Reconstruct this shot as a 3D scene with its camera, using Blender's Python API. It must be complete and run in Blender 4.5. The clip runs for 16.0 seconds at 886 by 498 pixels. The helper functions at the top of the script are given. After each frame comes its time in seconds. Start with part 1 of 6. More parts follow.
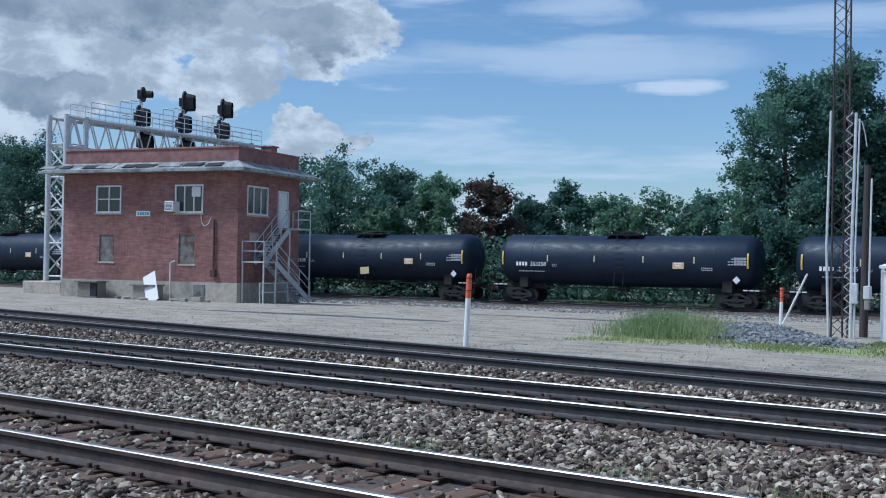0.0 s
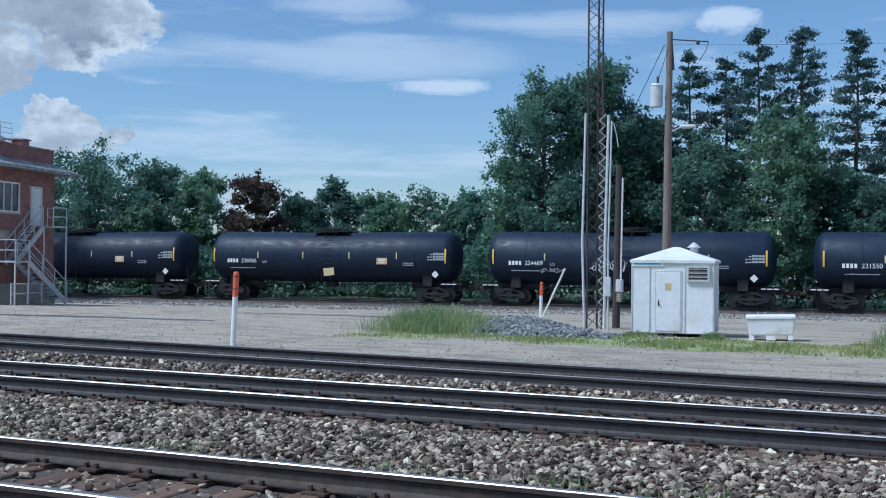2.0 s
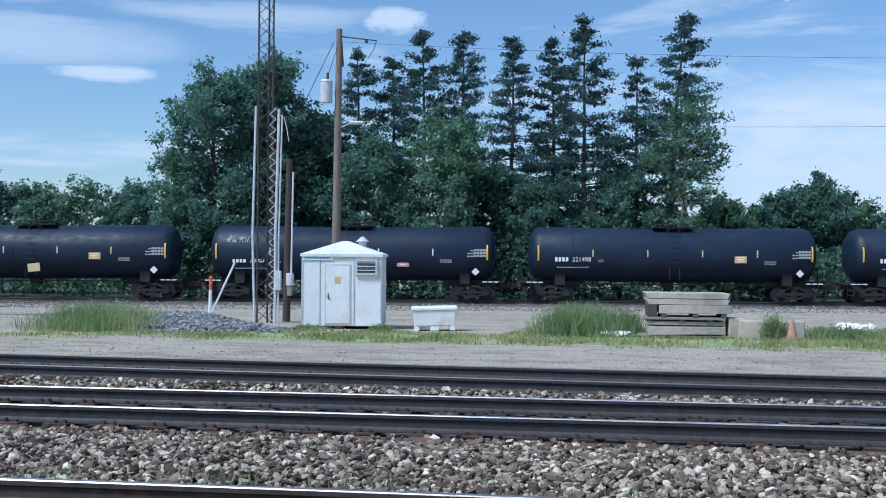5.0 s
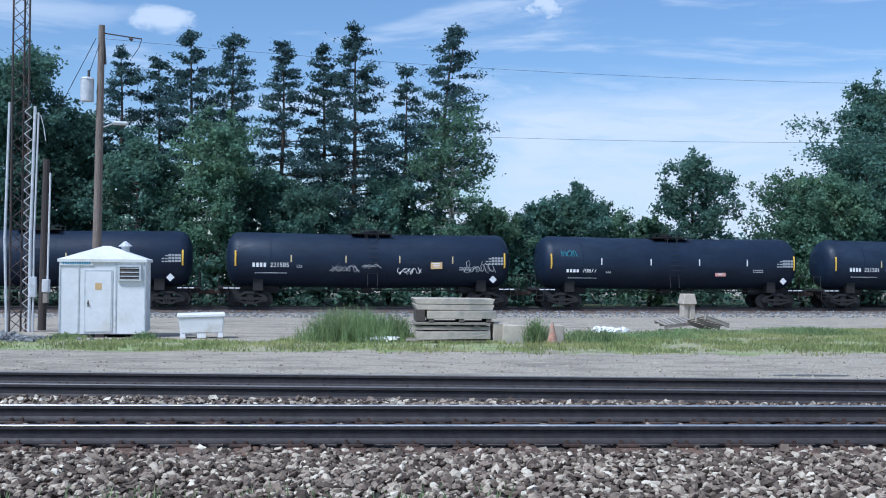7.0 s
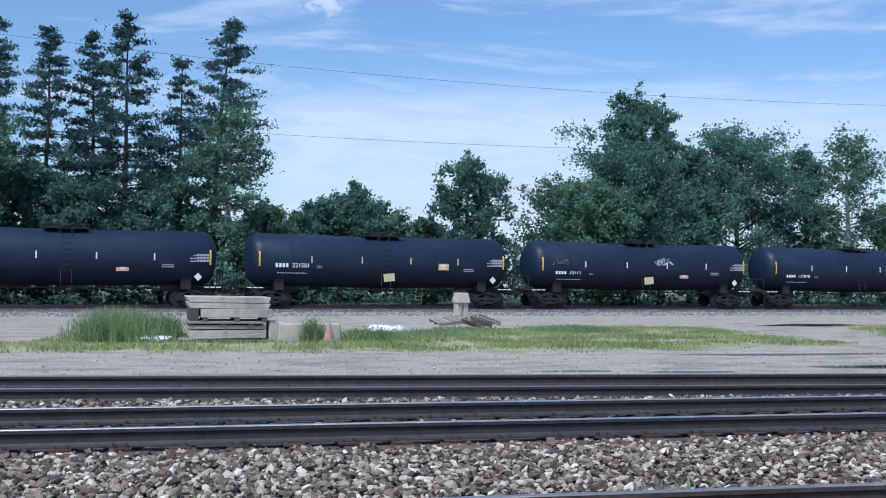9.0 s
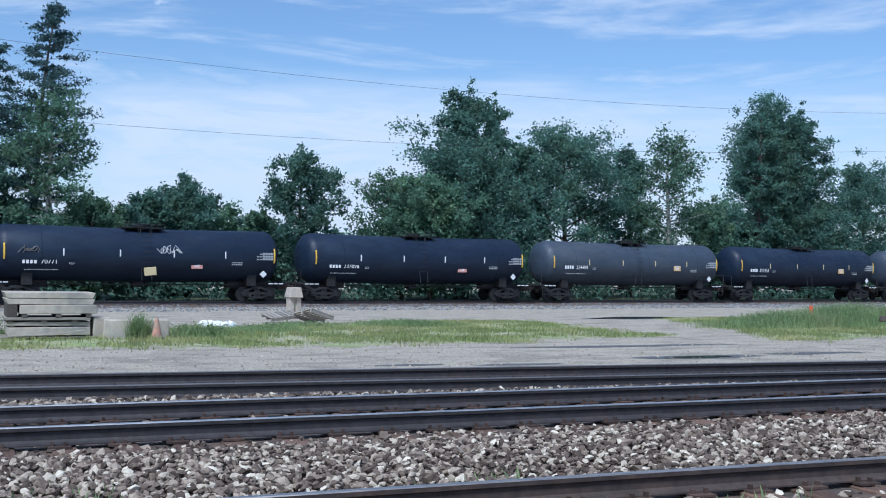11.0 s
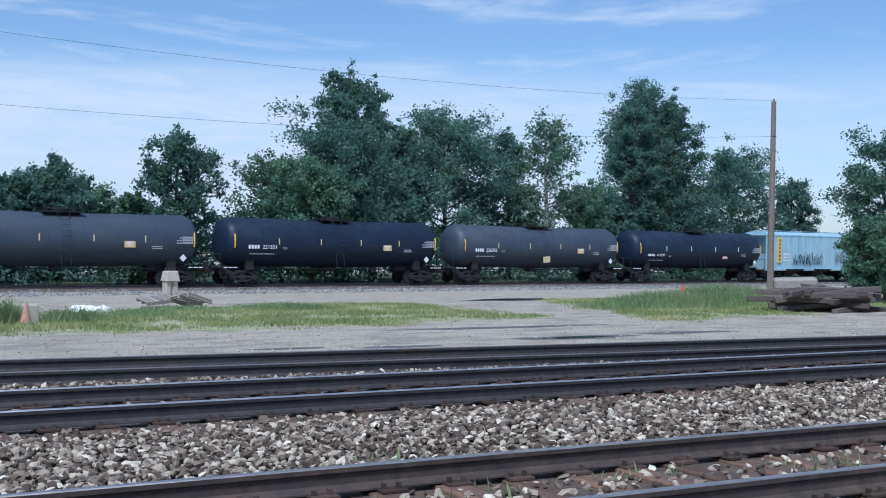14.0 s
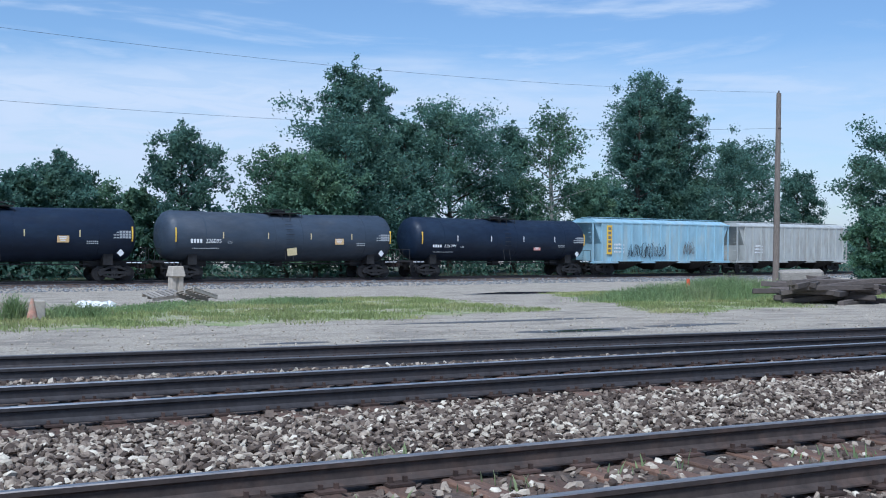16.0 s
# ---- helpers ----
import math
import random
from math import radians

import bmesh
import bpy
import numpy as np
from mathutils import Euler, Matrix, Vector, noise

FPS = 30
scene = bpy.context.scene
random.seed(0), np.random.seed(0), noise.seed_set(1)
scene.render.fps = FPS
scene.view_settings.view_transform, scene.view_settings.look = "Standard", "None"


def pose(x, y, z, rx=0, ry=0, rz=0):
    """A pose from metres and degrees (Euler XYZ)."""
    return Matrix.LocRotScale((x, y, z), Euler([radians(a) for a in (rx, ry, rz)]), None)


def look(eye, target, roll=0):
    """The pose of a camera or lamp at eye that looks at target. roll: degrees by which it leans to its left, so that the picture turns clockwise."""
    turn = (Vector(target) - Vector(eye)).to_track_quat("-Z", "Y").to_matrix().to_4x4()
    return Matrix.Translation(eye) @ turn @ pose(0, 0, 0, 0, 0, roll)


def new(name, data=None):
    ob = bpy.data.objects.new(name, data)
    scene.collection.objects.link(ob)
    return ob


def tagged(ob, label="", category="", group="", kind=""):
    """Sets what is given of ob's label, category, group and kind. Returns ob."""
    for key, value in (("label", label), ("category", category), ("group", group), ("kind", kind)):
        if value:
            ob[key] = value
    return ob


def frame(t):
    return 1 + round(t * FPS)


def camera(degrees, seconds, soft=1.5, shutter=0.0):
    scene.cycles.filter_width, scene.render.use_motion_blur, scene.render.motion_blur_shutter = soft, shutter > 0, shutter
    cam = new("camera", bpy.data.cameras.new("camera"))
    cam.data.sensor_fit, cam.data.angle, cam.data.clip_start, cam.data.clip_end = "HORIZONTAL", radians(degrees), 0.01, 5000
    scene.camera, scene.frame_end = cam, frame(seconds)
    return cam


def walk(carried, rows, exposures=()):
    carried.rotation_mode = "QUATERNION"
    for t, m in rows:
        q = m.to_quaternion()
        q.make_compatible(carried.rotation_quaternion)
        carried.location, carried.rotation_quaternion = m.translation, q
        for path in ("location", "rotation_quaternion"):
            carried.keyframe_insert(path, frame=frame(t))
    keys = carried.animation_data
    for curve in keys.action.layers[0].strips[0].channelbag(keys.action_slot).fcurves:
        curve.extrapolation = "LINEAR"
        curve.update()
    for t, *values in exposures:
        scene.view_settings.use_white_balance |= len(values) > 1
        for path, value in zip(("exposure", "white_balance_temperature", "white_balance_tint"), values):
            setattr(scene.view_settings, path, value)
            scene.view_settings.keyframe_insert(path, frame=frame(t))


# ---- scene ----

# ---------------------------------------------------------------- camera
cam = camera(43.2, 16.0, soft=1.05)
EYE = (0.0, 0.0, 1.506)
PAN = (
    (0.0, 90.67, -0.99, 40.33), (0.5, 90.87, -1.00, 36.75), (1.0, 90.91, -0.86, 33.52), (1.5, 90.80, -0.65, 30.83),
    (2.0, 90.67, -0.51, 28.51), (2.5, 90.51, -0.25, 26.21), (3.0, 90.38, -0.07, 23.65), (3.5, 90.34, -0.12, 20.69),
    (4.0, 90.41, -0.24, 17.59), (6.5, 90.68, -0.45, 3.09), (7.0, 90.88, -0.50, 0.02), (7.5, 90.93, -0.47, -2.87),
    (8.0, 90.87, -0.45, -5.65), (8.5, 90.85, -0.57, -8.51), (9.0, 90.95, -0.93, -11.35), (9.5, 91.01, -1.08, -13.96),
    (12.0, 90.49, -0.87, -22.42), (12.5, 90.30, -0.85, -23.43), (13.0, 90.09, -0.82, -24.51), (13.5, 90.01, -0.85, -25.41),
    (14.0, 90.02, -0.86, -25.98), (14.5, 89.97, -0.81, -26.20), (15.0, 89.85, -0.70, -26.18), (15.5, 89.73, -0.59, -26.01),
    (16.0, 89.70, -0.56, -25.72))
walk(cam, [(t, pose(*EYE, rx, ry, rz)) for t, rx, ry, rz in PAN],
     [(0.0, 0.31, 5180, 6), (3.5, 0.44, 5180, 5), (7.0, 0.54, 5220, 9), (12.0, 0.5, 5220, 9), (16.0, 0.45, 5220, 9)])

# ---------------------------------------------------------------- light
SUN_EL, SUN_AZ = radians(54), radians(-138)     # azimuth from +y, clockwise to the right
world = bpy.data.worlds.new("sky")
scene.world = world
world.use_nodes = True


def build_sky():
    nt = world.node_tree
    nt.nodes.clear()
    N, Lk = nt.nodes.new, nt.links.new
    out, bg = N("ShaderNodeOutputWorld"), N("ShaderNodeBackground")
    sky = N("ShaderNodeTexSky")
    sky.sky_type, sky.sun_disc = "NISHITA", False
    sky.sun_elevation, sky.sun_rotation = SUN_EL, SUN_AZ
    sky.air_density, sky.dust_density, sky.ozone_density = 1.0, 0.6, 2.2
    tc = N("ShaderNodeTexCoord")
    sep = N("ShaderNodeSeparateXYZ")
    Lk(tc.outputs["Generated"], sep.inputs[0])

    def math_(op, a, b=None, c=None):
        n = N("ShaderNodeMath")
        n.operation = op
        for i, v in enumerate((a, b, c)):
            if v is None:
                continue
            if isinstance(v, (int, float)):
                n.inputs[i].default_value = v
            else:
                Lk(v, n.inputs[i])
        return n.outputs[0]

    def smooth(v, lo, hi):
        n = N("ShaderNodeMapRange")
        n.interpolation_type = "SMOOTHSTEP"
        Lk(v, n.inputs[0])
        n.inputs[1].default_value, n.inputs[2].default_value = lo, hi
        return n.outputs[0]

    az = math_("ARCTAN2", sep.outputs[0], sep.outputs[1])       # radians, right positive
    el = math_("ARCSINE", sep.outputs[2])
    comb = N("ShaderNodeCombineXYZ")
    Lk(az, comb.inputs[0]), Lk(el, comb.inputs[1])

    def cloud_noise(sx, sy, scale, detail, rough, dist, turn=0.0, off=0.0):
        m = N("ShaderNodeMapping")
        m.inputs["Scale"].default_value = (sx, sy, 1)
        m.inputs["Rotation"].default_value = (0, 0, turn)
        m.inputs["Location"].default_value = (off, off * 0.7, off)
        Lk(comb.outputs[0], m.inputs[0])
        n = N("ShaderNodeTexNoise")
        n.inputs["Scale"].default_value, n.inputs["Detail"].default_value = scale, detail
        n.inputs["Roughness"].default_value, n.inputs["Distortion"].default_value = rough, dist
        Lk(m.outputs[0], n.inputs["Vector"])
        return n.outputs["Fac"]

    # ragged edges: bend the bearings by noise
    def bend(v, n, amt):
        return math_("ADD", v, math_("MULTIPLY_ADD", n, amt, -0.5 * amt))
    n1 = cloud_noise(1.0, 1.3, 16.0, 8, 0.62, 0.0, 0.0, 1.4)
    n2 = cloud_noise(1.0, 1.3, 16.0, 8, 0.62, 0.0, 0.0, 9.2)
    n3 = cloud_noise(1.0, 1.6, 22.0, 7, 0.6, 0.2, 0.0, 5.6)
    w1 = cloud_noise(1.0, 7.0, 5.0, 6, 0.6, 0.3, radians(-3), 4.4)
    paz, pel = bend(az, n1, 0.14), bend(el, n2, 0.10)
    waz, wel = bend(az, n1, 0.10), bend(el, w1, 0.045)

    def blob(a, e, rx, ry, u, v):
        """A soft oval of cloud: bearing, height and half sizes in degrees; 1 inside, below 0 outside."""
        dx = math_("MULTIPLY_ADD", u, 1 / radians(rx), -a / rx)
        dy = math_("MULTIPLY_ADD", v, 1 / radians(ry), -e / ry)
        return math_("SUBTRACT", 1.0, math_("MULTIPLY_ADD", dx, dx, math_("MULTIPLY", dy, dy)))

    def most(vals):
        out_ = vals[0]
        for v in vals[1:]:
            out_ = math_("MAXIMUM", out_, v)
        return out_

    # thin streaks, thicker towards the right
    streak = cloud_noise(1.0, 6.5, 3.4, 7, 0.55, 0.55, radians(-4), 3.1)
    fine = cloud_noise(1.5, 8.0, 9.0, 6, 0.6, 0.6, radians(-7), 7.7)
    right = smooth(az, -0.12, 0.42)
    amount = math_("MULTIPLY_ADD", right, 0.075, 0.01)
    s = math_("ADD", math_("MULTIPLY_ADD", fine, 0.22, streak), amount)
    streaks = math_("MULTIPLY", smooth(s, 0.63, 0.84), 0.72)
    wisps = most([blob(-33.5, 10.4, 9.5, 1.0, waz, wel), blob(-33.5, 12.7, 4.0, 0.9, waz, wel), blob(-22, 12.2, 7, 0.8, waz, wel)])
    wisps = math_("MULTIPLY", smooth(wisps, -0.3, 1.1), 0.55)
    puffs = most([blob(-28.8, 9.0, 2.5, 0.65, waz, wel), blob(-14.4, 11.9, 2.0, 0.85, paz, wel), blob(4.1, 13.2, 0.9, 0.6, paz, wel)])
    puffs = math_("MULTIPLY", smooth(puffs, -0.1, 0.9), 0.85)
    # bright bank low on the right
    edge = math_("MULTIPLY_ADD", streak, 0.07, math_("MULTIPLY_ADD", fine, 0.03, el))
    bank = math_("MULTIPLY", smooth(math_("MULTIPLY", edge, -1.0), -0.222, -0.178), smooth(math_("ADD", az, math_("MULTIPLY", n1, 0.1)), 0.04, 0.13))
    bank = math_("MULTIPLY", bank, math_("MULTIPLY_ADD", smooth(fine, 0.36, 0.6), 0.35, 0.6))
    bank = math_("MULTIPLY", bank, math_("MULTIPLY_ADD", smooth(az, 0.42, 0.7), -0.45, 1.0))
    cover = most([streaks, wisps, puffs, bank])
    # heaped clouds on the left, grey beneath and bright at the rims
    heap = most([blob(-57, 13.2, 12, 3.4, paz, pel), blob(-46.5, 11.8, 3.6, 2.3, paz, pel), blob(-51.5, 9.0, 2.8, 2.4, paz, pel), blob(-58, 9.2, 4.5, 2.6, paz, pel),
                 blob(-63, 7.5, 4.5, 2.8, paz, pel), blob(-46.6, 6.3, 2.2, 1.0, paz, pel), blob(-75, 12, 14, 6, paz, pel)])
    heaps = smooth(math_("MULTIPLY_ADD", n3, 1.1, math_("SUBTRACT", heap, 0.58)), -0.08, 0.24)
    shade = most([blob(-58, 13.6, 12, 3.4, paz, pel), blob(-47.2, 11.6, 2.8, 1.5, paz, pel), blob(-60, 8.0, 3.6, 1.2, paz, pel), blob(-75, 13, 12, 5, paz, pel)])
    rim = math_("MULTIPLY", smooth(n3, 0.36, 0.62), 0.62)
    grey = math_("MAXIMUM", rim, math_("MULTIPLY", smooth(shade, -0.3, 0.7), math_("MULTIPLY_ADD", smooth(n2, 0.3, 0.7), 0.4, 0.6)))

    skyx = N("ShaderNodeMix")
    skyx.data_type = "RGBA"
    Lk(cover, skyx.inputs["Factor"])
    Lk(sky.outputs[0], skyx.inputs["A"])
    skyx.inputs["B"].default_value = (6.3, 6.6, 7.0, 1)
    lum = N("ShaderNodeMix")
    lum.data_type = "RGBA"
    Lk(grey, lum.inputs["Factor"])
    lum.inputs["A"].default_value, lum.inputs["B"].default_value = (6.6, 6.7, 6.7, 1), (2.3, 2.65, 3.1, 1)
    both = N("ShaderNodeMix")
    both.data_type = "RGBA"
    Lk(heaps, both.inputs["Factor"])
    Lk(skyx.outputs["Result"], both.inputs["A"]), Lk(lum.outputs["Result"], both.inputs["B"])
    Lk(both.outputs["Result"], bg.inputs["Color"])
    bg.inputs["Strength"].default_value = 0.081
    Lk(bg.outputs[0], out.inputs[0])


build_sky()
sun = new("sun", bpy.data.lights.new("sun", "SUN"))
sun.data.energy, sun.data.angle, sun.data.color = 2.9, radians(14), (1.0, 0.95, 0.87)
sd = Vector((math.sin(SUN_AZ) * math.cos(SUN_EL), math.cos(SUN_AZ) * math.cos(SUN_EL), math.sin(SUN_EL)))
sun.matrix_world = look(sd * 100, (0, 0, 0))


# ---------------------------------------------------------------- materials
def mat(name, colour, rough=0.7, metal=0.0, vary=0.25, scale=6.0, bump=0.0, bscale=40.0, second=None, patch=0.0,
        pscale=1.0, stretch=(1, 1, 1), per=0.0, island=0.0, spec=None):
    """colour: base; vary: grain in value; second/patch: stains of another colour; per: change from object to object;
    island: change from piece to piece of one mesh."""
    m = bpy.data.materials.new(name)
    m.use_nodes = True
    nt = m.node_tree
    b = nt.nodes["Principled BSDF"]
    N, Lk = nt.nodes.new, nt.links.new
    b.inputs["Roughness"].default_value, b.inputs["Metallic"].default_value = rough, metal
    if spec is not None:
        b.inputs["Specular IOR Level"].default_value = spec
    tc, mp = N("ShaderNodeTexCoord"), N("ShaderNodeMapping")
    mp.inputs["Scale"].default_value = stretch
    Lk(tc.outputs["Object"], mp.inputs[0])

    def noise_(s, detail=5, rough_=0.6):
        n = N("ShaderNodeTexNoise")
        n.inputs["Scale"].default_value, n.inputs["Detail"].default_value, n.inputs["Roughness"].default_value = s, detail, rough_
        Lk(mp.outputs[0], n.inputs["Vector"])
        return n.outputs["Fac"]

    def mix(kind, f, a, c):
        n = N("ShaderNodeMix")
        n.data_type, n.blend_type = "RGBA", kind
        for k, v in (("Factor", f), ("A", a), ("B", c)):
            if isinstance(v, tuple):
                n.inputs[k].default_value = (*v, 1)
            elif isinstance(v, float):
                n.inputs[k].default_value = v
            else:
                Lk(v, n.inputs[k])
        return n.outputs["Result"]

    def ramp(v, lo, hi, a, c):
        n = N("ShaderNodeMapRange")
        Lk(v, n.inputs[0])
        for i, x in enumerate((lo, hi, a, c)):
            n.inputs[i + 1].default_value = x
        return n.outputs[0]

    def grey(v):
        n = N("ShaderNodeCombineColor")
        for i in range(3):
            Lk(v, n.inputs[i])
        return n.outputs[0]

    col = mix("MIX", 0.0, colour, colour)
    if second:
        col = mix("MIX", ramp(noise_(pscale, 6), 0.62 - patch * 0.35, 0.78 - patch * 0.35, 0.0, 1.0), colour, second)
    if vary:
        col = mix("MULTIPLY", 1.0, col, grey(ramp(noise_(scale), 0.3, 0.7, 1 - vary, 1 + vary * 0.6)))
    if per:
        oi = N("ShaderNodeObjectInfo")
        col = mix("MULTIPLY", 1.0, col, grey(ramp(oi.outputs["Random"], 0, 1, 1 - per, 1 + per)))
    if island:
        ge = N("ShaderNodeNewGeometry")
        col = mix("MULTIPLY", 1.0, col, grey(ramp(ge.outputs["Random Per Island"], 0, 1, 1 - island, 1 + island)))
    Lk(col, b.inputs["Base Color"])
    if vary:
        Lk(ramp(noise_(scale * 2.3), 0.3, 0.7, max(rough - 0.12, 0.03), min(rough + 0.12, 1)), b.inputs["Roughness"])
    if bump:
        bp = N("ShaderNodeBump")
        bp.inputs["Strength"].default_value, bp.inputs["Distance"].default_value = bump, 0.02
        Lk(noise_(bscale, 6), bp.inputs["Height"])
        Lk(bp.outputs[0], b.inputs["Normal"])
    return m


def leaf_mat(name, colour, light, through_=0.5):
    """Foliage: thin leaves that let some light through."""
    m = mat(name, colour, 0.75, vary=0.25, scale=0.6, island=0.26, second=light, patch=0.4, pscale=0.35, per=0.15, spec=0.05)
    b = m.node_tree.nodes["Principled BSDF"]
    tr = m.node_tree.nodes.new("ShaderNodeBsdfTranslucent")
    ms = m.node_tree.nodes.new("ShaderNodeMixShader")
    out = m.node_tree.nodes["Material Output"]
    src = b.inputs["Base Color"].links[0].from_socket
    m.node_tree.links.new(src, tr.inputs[0])
    ms.inputs[0].default_value = through_
    m.node_tree.links.new(b.outputs[0], ms.inputs[1])
    m.node_tree.links.new(tr.outputs[0], ms.inputs[2])
    m.node_tree.links.new(ms.outputs[0], out.inputs[0])
    return m


